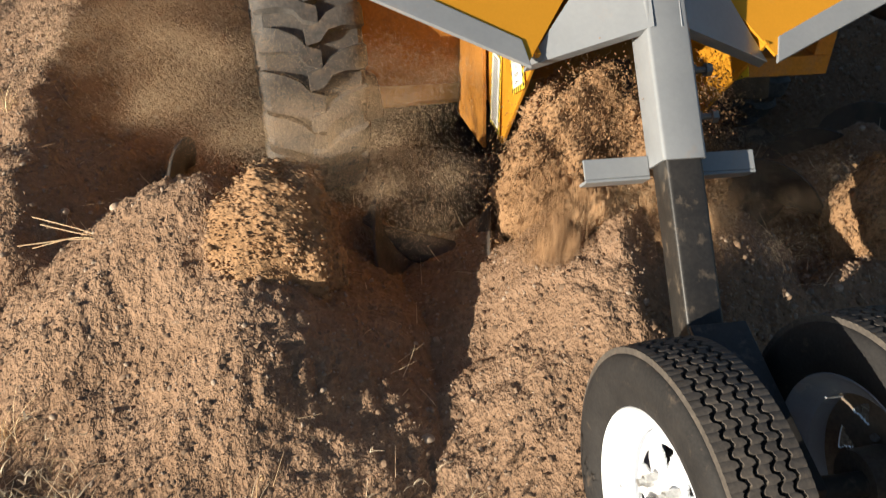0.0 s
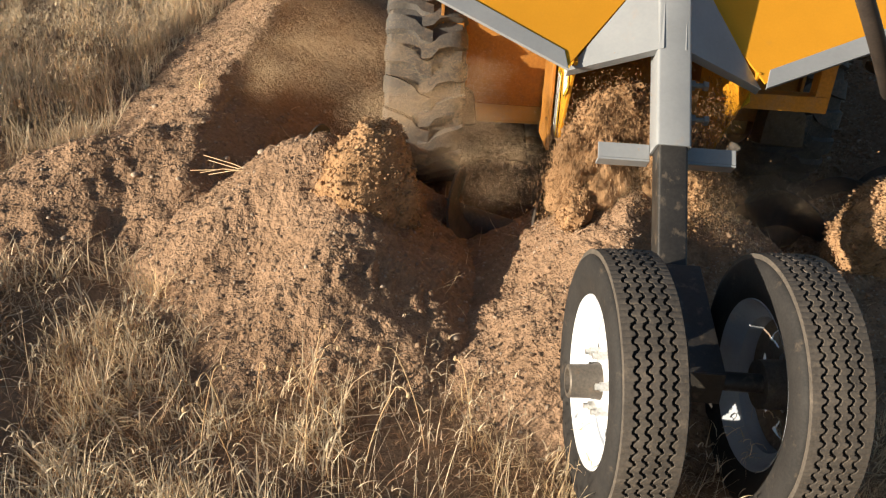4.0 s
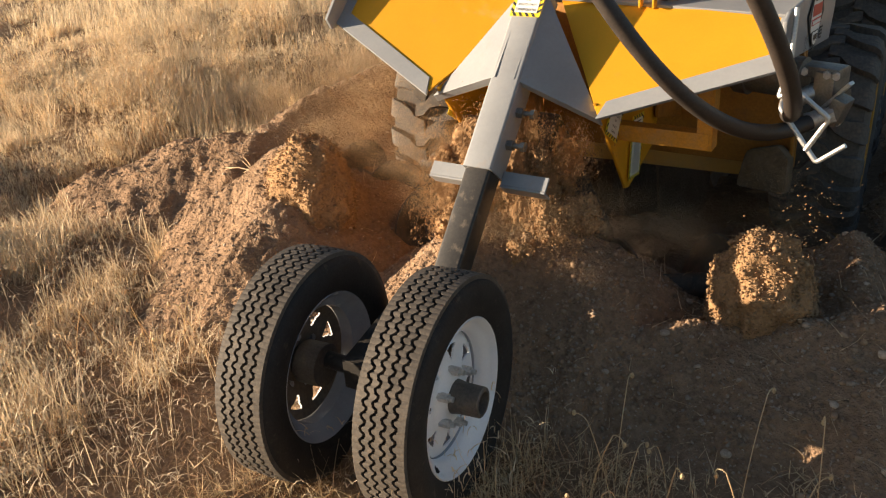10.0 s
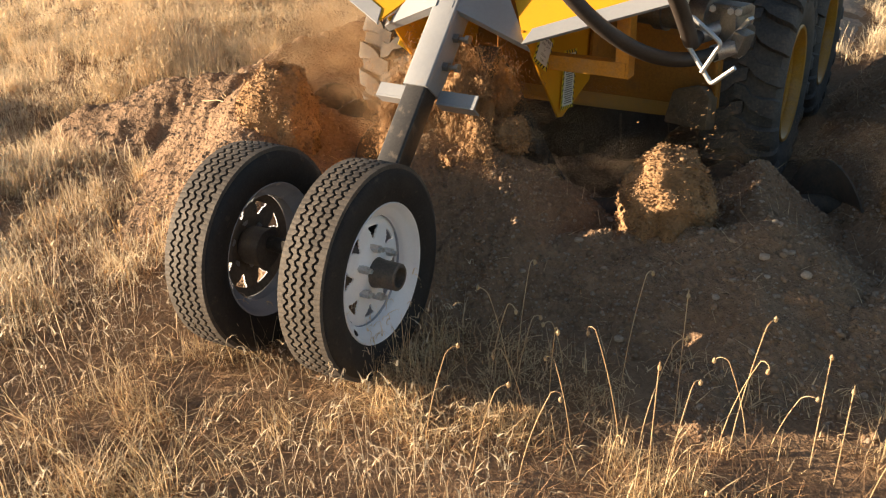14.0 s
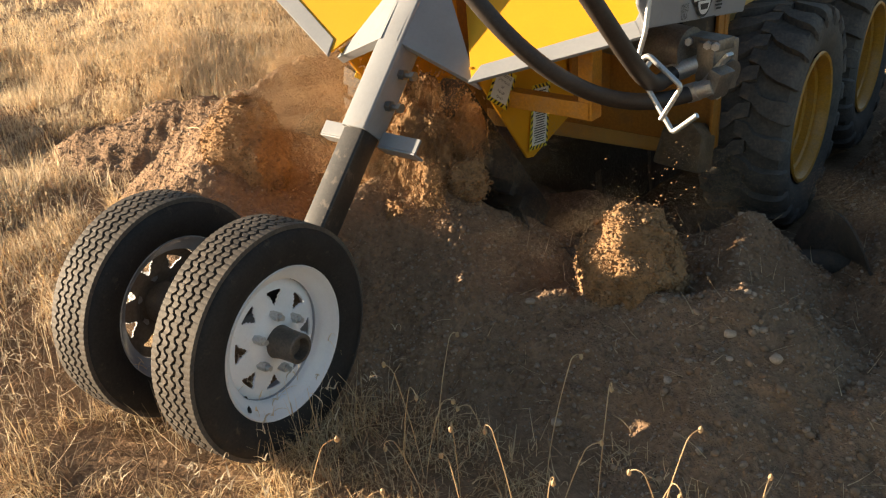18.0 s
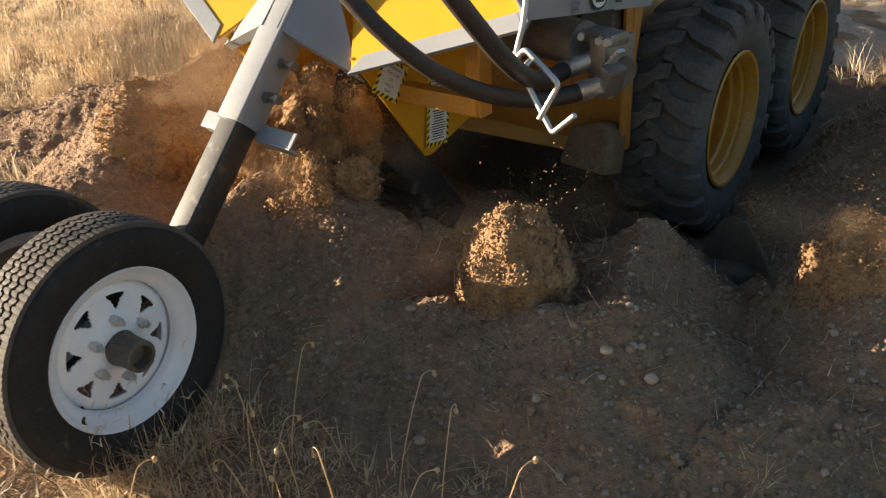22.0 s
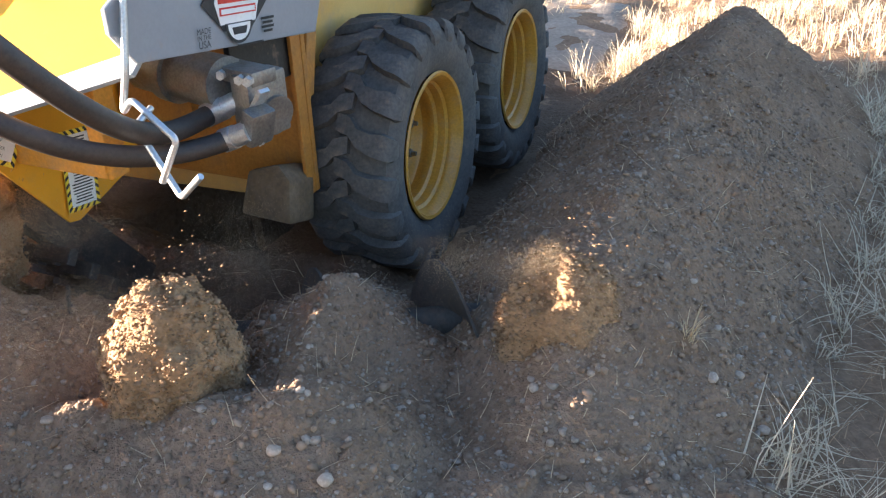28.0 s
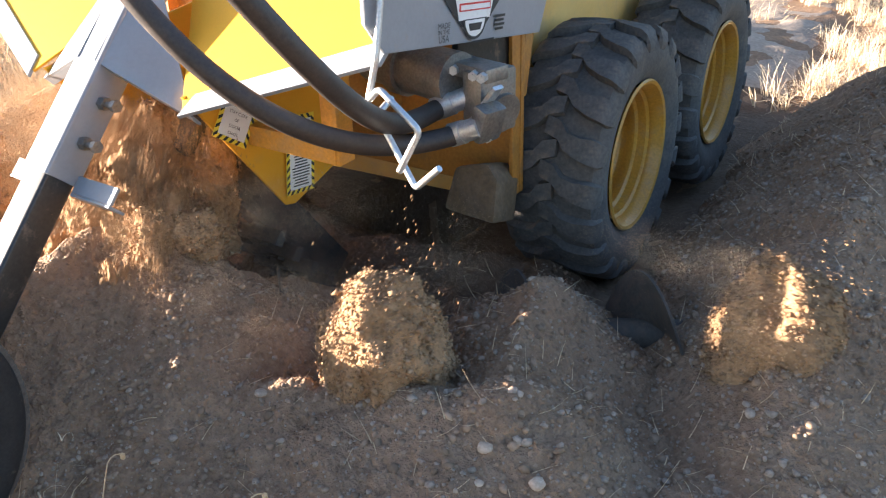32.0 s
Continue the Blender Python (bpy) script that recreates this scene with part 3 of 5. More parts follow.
def warning_label(m, w, h, lines, name="warning_label"):
    """A yellow sticker with black hazard stripes round a white field. m: its centre, x along the words, z outward."""
    bm = bmesh.new()
    box(bm, Matrix.Identity(4), w, h, 0.0016, 0)
    base = part(name, bm, LABEL_Y, trencher, "yellow and black striped warning label", 0, m)
    bm, b = bmesh.new(), 0.013 if w > 0.08 else 0.010

    def bar(pts):
        bm.faces.new([bm.verts.new((x, y, 0.0014)) for x, y in pts])
    k = 0.010
    for sx in (-1, 1):
        y = -h / 2
        while y < h / 2 - k:
            x0, x1 = sx * w / 2, sx * (w / 2 - b)
            pts = [(x0, y), (x1, min(y + k, h / 2)), (x1, min(y + 2 * k, h / 2)), (x0, min(y + k, h / 2))]
            bar(pts if sx < 0 else pts[::-1])
            y += 2.2 * k
    for sy in (-1, 1):
        x = -w / 2 + b
        while x < w / 2 - b - k:
            y0, y1 = sy * h / 2, sy * (h / 2 - b)
            pts = [(x, y0), (x + k, y0), (x + 2 * k, y1), (x + k, y1)]
            bar(pts if sy < 0 else pts[::-1])
            x += 2.2 * k
    part("hazard_stripes", bm, INK, base)
    bm = bmesh.new()
    box(bm, Matrix.Translation((0, 0, 0.0016)), w - 2 * b, h - 2 * b, 0.001, 0)
    part("label_field", bm, LABEL_W, base)
    if lines:
        step = (h - 2 * b) / (len(lines) + 0.2)
        for i, text in enumerate(lines):
            words(text, step * (0.84 if i == 0 else 0.66), INK, base, pose(0, (len(lines) / 2 - 0.5 - i) * step, 0.0030))
    else:
        bm = bmesh.new()
        rng = random.Random(4)
        y = h / 2 - b - 0.01
        while y > -h / 2 + b + 0.006:
            l = (w - 2 * b) * rng.uniform(0.55, 0.85)
            box(bm, Matrix.Translation((0, y, 0.0028)), l, 0.0035, 0.0006, 0)
            y -= 0.0085
        part("small_print", bm, INK, base)
    return base


def frame_of(origin, along, up):
    """A pose at origin with x along, y near up and z out."""
    x = Vector(along).normalized()
    z = x.cross(Vector(up)).normalized()
    y = z.cross(x)
    return Matrix.Translation(origin) @ Matrix((x, y, z)).transposed().to_4x4()


def panel_y(x, z):
    return -0.115 - 0.061 * abs(x) + 1.187 * z


def build_hopper():
    lean = Matrix.Translation((0, 0, 0.98)) @ Matrix.Rotation(radians(1.7), 4, "Y") @ Matrix.Translation((0, 0, -0.98))

    def P(x, z, out=0.0):
        return (x, panel_y(x, z) - out * 0.645, z + out * 0.765)
    for s in (-1, 1):
        outer = [P(s * 0.30, 0.835), P(s * 0.765, 0.995), P(s * 0.775, 1.10), P(s * 0.02, 1.105)]
        bm = bmesh.new()
        slab(bm, outer if s > 0 else outer[::-1], 0.008, 0.001)
        part("deflector_panel", bm, YELLOW, trencher, "bright orange-yellow sloping deflector panel", 0, lean)
        # grey edging along the lower and outer rim
        bm = bmesh.new()
        low = [P(s * 0.30, 0.822, 0.005), P(s * 0.785, 0.985, 0.005), P(s * 0.74, 1.015, 0.005), P(s * 0.315, 0.866, 0.005)]
        end = [P(s * 0.785, 0.985, 0.004), P(s * 0.787, 1.10, 0.004), P(s * 0.74, 1.10, 0.004), P(s * 0.74, 1.012, 0.004)]
        for q in (low, end):
            slab(bm, q if s > 0 else q[::-1], 0.012, 0.002)
        part("panel_edging", bm, GREY, trencher, "grey painted rim of the deflector panel", 0, lean)
        # centre pyramid
        bm = bmesh.new()
        a, t, c = Vector((s * 0.298, 0.889, 0.803)), Vector((s * 0.030, 1.056, 1.152)), Vector((s * 0.030, 0.832, 0.918))
        tri = [t, c, a] if s < 0 else [t, a, c]
        slab(bm, tri, 0.007, 0.001)
        b1, b2 = c + Vector((0, 0.02, -0.022)), a + Vector((0, 0.02, -0.022))
        q = [a, c, b1, b2]
        slab(bm, q[::-1] if s < 0 else q, 0.007, 0.002)
        part("pyramid_plate", bm, GREY, trencher, "grey painted triangular cover plate", 0, lean)
    # top rail with its upstand
    bm = bmesh.new()
    box(bm, pose(0, 1.225, 1.116, 14), 1.56, 0.13, 0.012, 0.003)
    box(bm, pose(0, 1.285, 1.095), 1.56, 0.012, 0.07, 0.003)
    part("top_rail", bm, GREY, trencher, "grey folded top rail", 0, lean)
    # end plates
    bm = bmesh.new()
    slab(bm, [(-0.789, 0.975, 0.970), (-0.789, 0.950, 1.010), (-0.789, 1.055, 1.125), (-0.789, 1.085, 1.152), (-0.789, 1.12, 1.162), (-0.789, 1.29, 1.162), (-0.789, 1.29, 1.0)], 0.012, 0.003)
    part("end_plate", bm, GREY, trencher, "grey end plate with a rounded corner", 0, lean)
    bm = bmesh.new()
    slab(bm, [(0.797, 0.955, 1.06), (0.797, 1.015, 0.985), (0.797, 1.69, 0.895), (0.797, 1.74, 1.0), (0.797, 1.71, 1.115), (0.797, 0.99, 1.13), (0.797, 0.955, 1.11)], 0.012, 0.004)
    side = part("side_panel", bm, GREY, trencher, "pale grey side panel with a maker's badge")
    # badge, drawn as plain shapes
    m = frame_of((0.8, 1.36, 1.035), (0, 1, -0.11), (0, 0.11, 1))

    def flat(name, pts, mat, z):
        bm = bmesh.new()
        slab(bm, [(0.86 * x, 0.86 * y + 0.012, z) for x, y in pts], 0.001)
        part(name, bm, mat, side, "", 0, m)

    def bar(name, x, y0, y1, mat, z, cut=0.0):
        flat(name, [(-x + cut, y0), (x - cut, y0), (x, y1), (-x, y1)], mat, z)
    flat("badge_diamond", [(-0.150, 0.0), (-0.062, -0.078), (0.062, -0.078), (0.150, 0.0), (0.075, 0.074), (-0.075, 0.074)], INK, 0.002)
    flat("badge_plate", [(-0.098, 0.0), (-0.078, -0.060), (0.078, -0.060), (0.098, 0.0), (0.070, 0.066), (-0.070, 0.066)], LABEL_W, 0.0032)
    bar("badge_bar", 0.060, 0.048, 0.060, INK, 0.0045)
    bar("badge_band", 0.084, -0.004, 0.036, RED, 0.0045)
    bar("badge_band", 0.080, -0.036, -0.014, RED, 0.0045)
    bar("badge_bar", 0.074, -0.032, -0.019, LABEL_W, 0.0055)
    arc = [(math.cos(math.pi + math.pi * k / 14), math.sin(math.pi + math.pi * k / 14)) for k in range(15)]
    flat("badge_shield", [(0.060 * x, -0.058 + 0.058 * y) for x, y in arc], INK, 0.0045)
    flat("badge_shield", [(0.050 * x, -0.061 + 0.046 * y) for x, y in arc], LABEL_W, 0.0055)
    bar("badge_bar", 0.034, -0.090, -0.070, INK, 0.0065, 0.008)
    for text, size, dy in (("MADE", 0.0185, 0.0), ("IN THE", 0.0155, -0.0155), ("USA", 0.0235, -0.0335)):
        words(text, size, INK, side, m @ pose(-0.128, -0.046 + 0.9 * dy, 0.003))
    bm = bmesh.new()
    for i, l in enumerate((0.052, 0.04, 0.05, 0.036)):
        box(bm, Matrix.Translation((0.118, -0.040 - 0.0105 * i, 0.002)), l, 0.006, 0.001, 0)
    box(bm, Matrix.Translation((0.045, -0.094, 0.002)), 0.10, 0.005, 0.001, 0)
    part("small_print", bm, INK, side, "", 0, m)
    # the label on the boom, its words upside down to one who stands before the machine
    warning_label(Matrix.Translation(JOINT + U * 0.575 + NF * 0.002) @ Matrix((Vector((-1, 0, 0)), -U, NF)).transposed().to_4x4(), 0.104, 0.118, ["WARNING", "STAY CLEAR", "OF", "DIGGER", "CHAIN"])


def build_cheeks():
    for s in (-1, 1):
        bm = bmesh.new()
        pts = [(s * 0.285, 0.875, 0.85), (s * 0.275, 1.18, 0.455), (s * 0.275, 1.215, 0.448), (s * 0.275, 1.46, 0.53), (s * 0.28, 1.52, 0.72), (s * 0.285, 1.52, 0.95)]
        slab(bm, pts if s > 0 else pts[::-1], 0.010, 0.002)
        part("cheek_plate", bm, YELLOW, trencher, "yellow triangular guard plate beside the digger chain")
        x = s * 0.2885
        warning_label(frame_of(Vector((x, 1.025, 0.752)), Vector((0, s * 0.83, -s * 0.55)), Vector((0, 0.55, 0.83))), 0.122, 0.118, ["WARNING", "STAY CLEAR", "OF", "DIGGER", "CHAIN"])
        warning_label(frame_of(Vector((s * 0.2845, 1.245, 0.590)), (0, s, -0.12 * s), (0, 0.12, 1)), 0.112, 0.225, [])
    # yellow box sections beside the cheeks
    for cx, cy, cz, sx, sy, sz in ((0.43, 1.09, 0.70, 0.30, 0.05, 0.055), (0.565, 1.10, 0.80, 0.05, 0.06, 0.26)):
        part("frame_bar", box(bmesh.new(), pose(cx, cy, cz), sx, sy, sz, 0.004), YELLOW_WORN, trencher, "worn yellow steel frame bar")
    # front wall with side webs and muddy feet
    bm = bmesh.new()
    box(bm, pose(0, 1.72, 0.695), 1.46, 0.02, 0.59, 0.004)
    wall = part("mounting_wall", bm, MOUNT, trencher, "dusty yellow mounting plate")
    for s in (-1, 1):
        bm = slab(bmesh.new(), [(s * 0.728, 1.708, 0.40), (s * 0.728, 1.708, 0.99), (s * 0.728, 1.66, 0.99), (s * 0.728, 1.67, 0.40)][::s], 0.012, 0.002)
        part("side_flange", bm, MOUNT, wall)
        # left web extended down and forward to keep the low sun off the wall
        low = 0.30 if s < 0 else 0.56
        bm = slab(bmesh.new(), [(s * 0.30, 1.42 if s > 0 else 1.30, low + 0.08), (s * 0.30, 1.705, low), (s * 0.30, 1.705, 0.95), (s * 0.30, 1.45, 0.92)][::s], 0.012, 0.002)
        part("web_plate", bm, MOUNT, wall)
    for s in (-1, 1):
        bm = bmesh.new()
        slab(bm, [(s * 0.56, 1.54, 0.37), (s * 0.74, 1.54, 0.36), (s * 0.735, 1.57, 0.49), (s * 0.69, 1.585, 0.53), (s * 0.58, 1.58, 0.50)][::s], 0.14, 0.02)
        part("step_plate", bm, CAKED, trencher, "yellow step plate caked with dry soil", 40)
    # digging bar and chain
    bm = bmesh.new()
    box(bm, pose(0, 1.42, 0.24, 38), 0.10, 0.14, 1.1, 0.01)
    bar = part("digging_bar", bm, AUGER_STEEL, trencher, "soil-covered digging bar")
    for k in range(22):
        bm = bmesh.new()
        s = -0.55 + 0.72 * k / 21
        box(bm, pose(0.09 * (k % 3 - 1), 1.42, 0.24, 38) @ pose(0, -0.10, s, 15), 0.13, 0.05, 0.035, 0.006)
        part("cutter", bm, AUGER_STEEL, bar)


HOSE_A = [(0.853, 1.197, 0.762), (0.745, 1.06, 0.730), (0.650, 0.65, 0.801), (0.279, 0.639, 1.378)]
HOSE_B = [(0.77, 1.242, 0.80), (0.805, 0.95, 0.805), (0.985, 0.715, 0.915), (0.695, 0.422, 1.497)]


def build_motor():
    bm = bmesh.new()
    rod(bm, (0.50, 1.34, 0.875), (0.80, 1.285, 0.865), 0.066, 28)
    rod(bm, (0.60, 1.322, 0.872), (0.64, 1.315, 0.87), 0.078, 28)
    motor = part("hydraulic_motor", bm, STEEL, trencher, "dusty grey hydraulic motor", 40)
    part("port_block", box(bmesh.new(), pose(0.878, 1.302, 0.822, 0, 0, -14), 0.065, 0.12, 0.155, 0.010), STEEL, motor, "", 35)
    part("valve_block", box(bmesh.new(), pose(0.845, 1.30, 0.892, 0, 0, -14), 0.14, 0.075, 0.035, 0.006), STEEL, motor, "", 35)
    part("end_cover", rod(bmesh.new(), (0.865, 1.325, 0.80), (0.915, 1.31, 0.79), 0.050, 24), STEEL, motor, "", 35)
    part("port_flange", box(bmesh.new(), pose(0.918, 1.226, 0.794, 0, 18, -14), 0.046, 0.074, 0.088, 0.012), STEEL, motor, "", 35)
    part("cross_strap", box(bmesh.new(), pose(0.90, 1.245, 0.825, 0, 40, -14), 0.012, 0.03, 0.14, 0.003), ZINC, motor)
    for x, y, z in ((0.80, 1.272, 0.893), (0.868, 1.252, 0.893), (0.895, 1.246, 0.893), (0.915, 1.238, 0.755), (0.875, 1.246, 0.755)):
        bm = bmesh.new()
        rod(bm, (x, y + 0.005, z), (x + 0.004, y - 0.016, z), 0.012, 6)
        rod(bm, (x + 0.004, y - 0.016, z), (x + 0.0045, y - 0.018, z), 0.006, 8)
        part("block_bolt", bm, ZINC, motor, "", 30)
    for (a, b) in (((0.862, 1.286, 0.842), (0.760, 1.238, 0.796)), ((0.914, 1.205, 0.788), (0.838, 1.197, 0.757))):
        bm = bmesh.new()
        a, b = Vector(a), Vector(b)
        rod(bm, a, b, 0.026, 24)
        rod(bm, a + (b - a) * 0.02, a + (b - a) * 0.2, 0.028, 6)
        rod(bm, b - (b - a) * 0.42, b + (b - a) * 0.02, 0.0285, 24)
        part("hose_fitting", bm, ZINC, motor, "bright plated hose fitting", 35)
    for c in (HOSE_A, HOSE_B):
        part("hydraulic_hose", tube(bmesh.new(), bezier(c, 40), 0.0245, 16), HOSE, trencher, "thick black hydraulic hose", 60)
    part("dark_plate", box(bmesh.new(), pose(0.70, 1.55, 0.87), 0.02, 0.26, 0.20, 0.004), DARK, trencher, "dark dusty guard plate")
    wire = rounded([(0.81, 1.0, 1.14), (0.815, 0.96, 0.99), (0.795, 0.95, 0.90), (0.835, 0.94, 0.935), (0.935, 0.94, 0.86), (0.885, 0.93, 0.765)], 0.014)
    hook = part("hose_hook", tube(bmesh.new(), wire, 0.0075, 10), ZINC, trencher, "bent bright steel hose hook", 60)
    wire = rounded([(0.795, 1.03, 0.885), (0.80, 0.97, 0.865), (0.915, 0.945, 0.728), (0.985, 0.935, 0.79)], 0.012)
    part("hook_end", tube(bmesh.new(), wire, 0.0075, 10), ZINC, hook, "", 60)


def chain_link():
    bm = bmesh.new()
    a, b, pts = 0.012, 0.016, []
    for k in range(20):
        t = 2 * math.pi * k / 20
        pts.append(Vector((b * (1 if math.cos(t) > 0 else -1) * (abs(math.cos(t)) > 0.02) * 0.5 + a * math.cos(t), a * math.sin(t), 0)))
    pts.append(pts[0])
    tube(bm, pts, 0.0042, 6)
    return mesh("chain_link", bm, RUST, 60)


LINK = chain_link()


def build_chains():
    for pts, eye in (([(-0.40, 1.16, 1.142), (-0.33, 1.19, 1.138), (-0.20, 1.22, 1.132), (-0.08, 1.23, 1.13), (0.02, 1.25, 1.16), (0.10, 1.29, 1.24)], (-0.40, 1.15, 1.125)),
                     ([(0.34, 1.16, 1.125), (0.42, 1.20, 1.112), (0.46, 1.22, 1.112), (0.36, 1.24, 1.13), (0.31, 1.27, 1.17), (0.24, 1.31, 1.25)], (0.34, 1.15, 1.098))):
        bm = bmesh.new()
        for dx in (-0.022, 0.022):
            box(bm, pose(eye[0] + dx, eye[1], eye[2] + 0.015), 0.007, 0.03, 0.05, 0.002)
        rod(bm, (eye[0] - 0.034, eye[1], eye[2] + 0.022), (eye[0] + 0.034, eye[1], eye[2] + 0.022), 0.007, 12)
        lugs = part("chain_eye", bm, YELLOW, trencher, "small yellow chain eye with a pin", 30)
        ps, i = [Vector(p) for p in pts], 0
        for a, b in zip(ps, ps[1:]):
            n = max(1, round((b - a).length / 0.031))
            for k in range(n):
                o = new("chain_link", LINK)
                o.parent = lugs
                d = (b - a).normalized()
                o.matrix_basis = Matrix.Translation(a + (b - a) * ((k + 0.5) / n)) @ d.to_track_quat("X", "Z").to_matrix().to_4x4() @ pose(0, 0, 0, 90 * (i % 2) + 20)
                i += 1


def auger_flight(length=1.45, r=0.18, pitch=0.34):
    bm = bmesh.new()
    n = int(length / pitch * 36)
    rows = []
    for k in range(n + 1):
        t = 2 * math.pi * k / 36
        x = length * k / n
        rows.append([bm.verts.new((x + dx, rr * math.cos(t), rr * math.sin(t))) for dx, rr in ((-0.005, 0.04), (-0.004, r), (0.004, r), (0.005, 0.04))])
    for a, b in zip(rows, rows[1:]):
        for k in range(4):
            bm.faces.new((a[k], a[(k + 1) % 4], b[(k + 1) % 4], b[k]))
    bm.faces.new(rows[0][::-1])
    bm.faces.new(rows[-1])
    return mesh("flight", bm, AUGER_STEEL, 50)


FLIGHT = auger_flight()
AUGERS = []


def build_auger(side):
    bm = bmesh.new()
    rod(bm, (-0.1, 0, 0), (1.5, 0, 0), 0.045, 18)
    rod(bm, (1.5, 0, 0), (1.53, 0, 0), 0.06, 18)
    a = part("auger", bm, AUGER_STEEL, trencher, "soil-covered steel spoil auger", 40)
    home = pose(side * 0.25, 1.03, 0.12, 0, 0, 30 if side > 0 else 150)
    a.matrix_basis = home
    fl = new("flight", FLIGHT)
    fl.parent = a
    AUGERS.append((a, home, side))


build_boom()
for sd in (-1, 1):
    support_wheel(sd)
    build_auger(sd)
build_hopper()
build_cheeks()
build_motor()
build_chains()

# ---- the skid steer loader that carries it ----
loader = tagged(new("skid_steer_loader"), "yellow skid steer loader on four dusty lugged tyres", "loader")
loader.matrix_world = Matrix.Translation((0.775, 2.16, 0)) @ Matrix.Rotation(radians(3.2), 4, "Z") @ Matrix.Translation((-0.79, -2.16, 0))


def lugged_tyre():
    bm = bmesh.new()
    half = [(0.125, 0.244), (0.140, 0.266), (0.155, 0.308), (0.158, 0.345), (0.150, 0.375), (0.138, 0.392)]
    lathe(bm, [(-x, r) for x, r in half] + [(-0.07, 0.401), (0, 0.403), (0.07, 0.401)] + half[::-1], 72)
    carcass = mesh("tyre", bm, WALL_RUBBER, 30)
    lugs = []
    for s in (-1, 1):
        bm = bmesh.new()

        def on(x, r, t):
            return bm.verts.new((x, r * math.cos(t), r * math.sin(t)))
        line = [(-0.022, -0.02, 0.062, 0.424), (0.022, 0.01, 0.066, 0.428), (0.048, 0.085, 0.062, 0.428), (0.092, 0.125, 0.074, 0.426), (0.130, 0.135, 0.088, 0.422), (0.152, 0.150, 0.088, 0.408), (0.163, 0.155, 0.075, 0.378), (0.160, 0.158, 0.052, 0.352)]
        rows = []
        for i, (x, dt, w, r) in enumerate(line):
            base = 0.398 if i < 5 else (0.385 if i == 5 else r - 0.01)
            bx = x if i < 6 else 0.152
            rows.append([on(s * bx, base, dt - w - 0.012), on(s * x, r, dt - w), on(s * x, r, dt + w), on(s * bx, base, dt + w + 0.012)])
        for a, b in zip(rows, rows[1:]):
            for q in range(3):
                f4 = (a[q], a[q + 1], b[q + 1], b[q])
                bm.faces.new(f4 if s < 0 else f4[::-1])
        bm.faces.new(rows[0][::-1] if s < 0 else rows[0])
        bm.faces.new(rows[-1] if s < 0 else rows[-1][::-1])
        es = [e for e in bm.edges if len(e.link_faces) == 2 and e.calc_face_angle(0) > 0.6]
        bmesh.ops.bevel(bm, geom=es, offset=0.005, segments=2, affect="EDGES", profile=0.6)
        lugs.append(mesh("tread_lug", bm, LUG, 40))
    return carcass, lugs


def loader_rim():
    bm = bmesh.new()
    outer = [(0.140, 0.236), (0.147, 0.231), (0.143, 0.222), (0.128, 0.216), (0.112, 0.206), (0.098, 0.206), (0.090, 0.196), (0.062, 0.194), (0.054, 0.184), (0.030, 0.184), (0.022, 0.190), (0.004, 0.190), (-0.006, 0.182), (-0.022, 0.180), (-0.032, 0.172), (-0.034, 0.15), (-0.026, 0.13), (-0.022, 0.06), (-0.012, 0.05), (-0.012, 0.0)]
    for line in (outer, [(-0.140, 0.236), (-0.10, 0.204), (0.085, 0.208)]):
        lathe(bm, [(x, 1.07 * r) for x, r in line], 56)
    rim = mesh("rim", bm, RIM_Y, 40)
    bm = bmesh.new()
    rod(bm, (-0.03, 0, 0), (-0.004, 0, 0), 0.016, 6)
    rod(bm, (-0.004, 0, 0), (0.014, 0, 0), 0.008, 8)
    return rim, mesh("wheel_nut", bm, STEEL, 30)


(LOADER_TYRE, LUGS), (LOADER_RIM, LOADER_NUT) = lugged_tyre(), loader_rim()
for sx in (-1, 1):
    for wy in (2.16, 3.11):
        w = new("drive_wheel", LOADER_RIM)
        w.parent = loader
        w["label"] = "yellow steel wheel with a dusty lugged tyre"
        w.matrix_basis = pose(sx * 0.79, wy - (0.18 if sx < 0 else 0), 0.405, 25 * wy, 0, 0 if sx > 0 else 180)
        ty = new("tyre", LOADER_TYRE)
        ty.parent = w
        for k in range(40):
            o = new("tread_lug", LUGS[k % 2])
            o.parent = w
            o.rotation_euler = (2 * math.pi * k / 40, 0, 0)
        for k in range(8):
            o = new("wheel_nut", LOADER_NUT)
            o.parent = w
            o.location = (0, 0.140 * math.cos(k * math.pi / 4), 0.140 * math.sin(k * math.pi / 4))


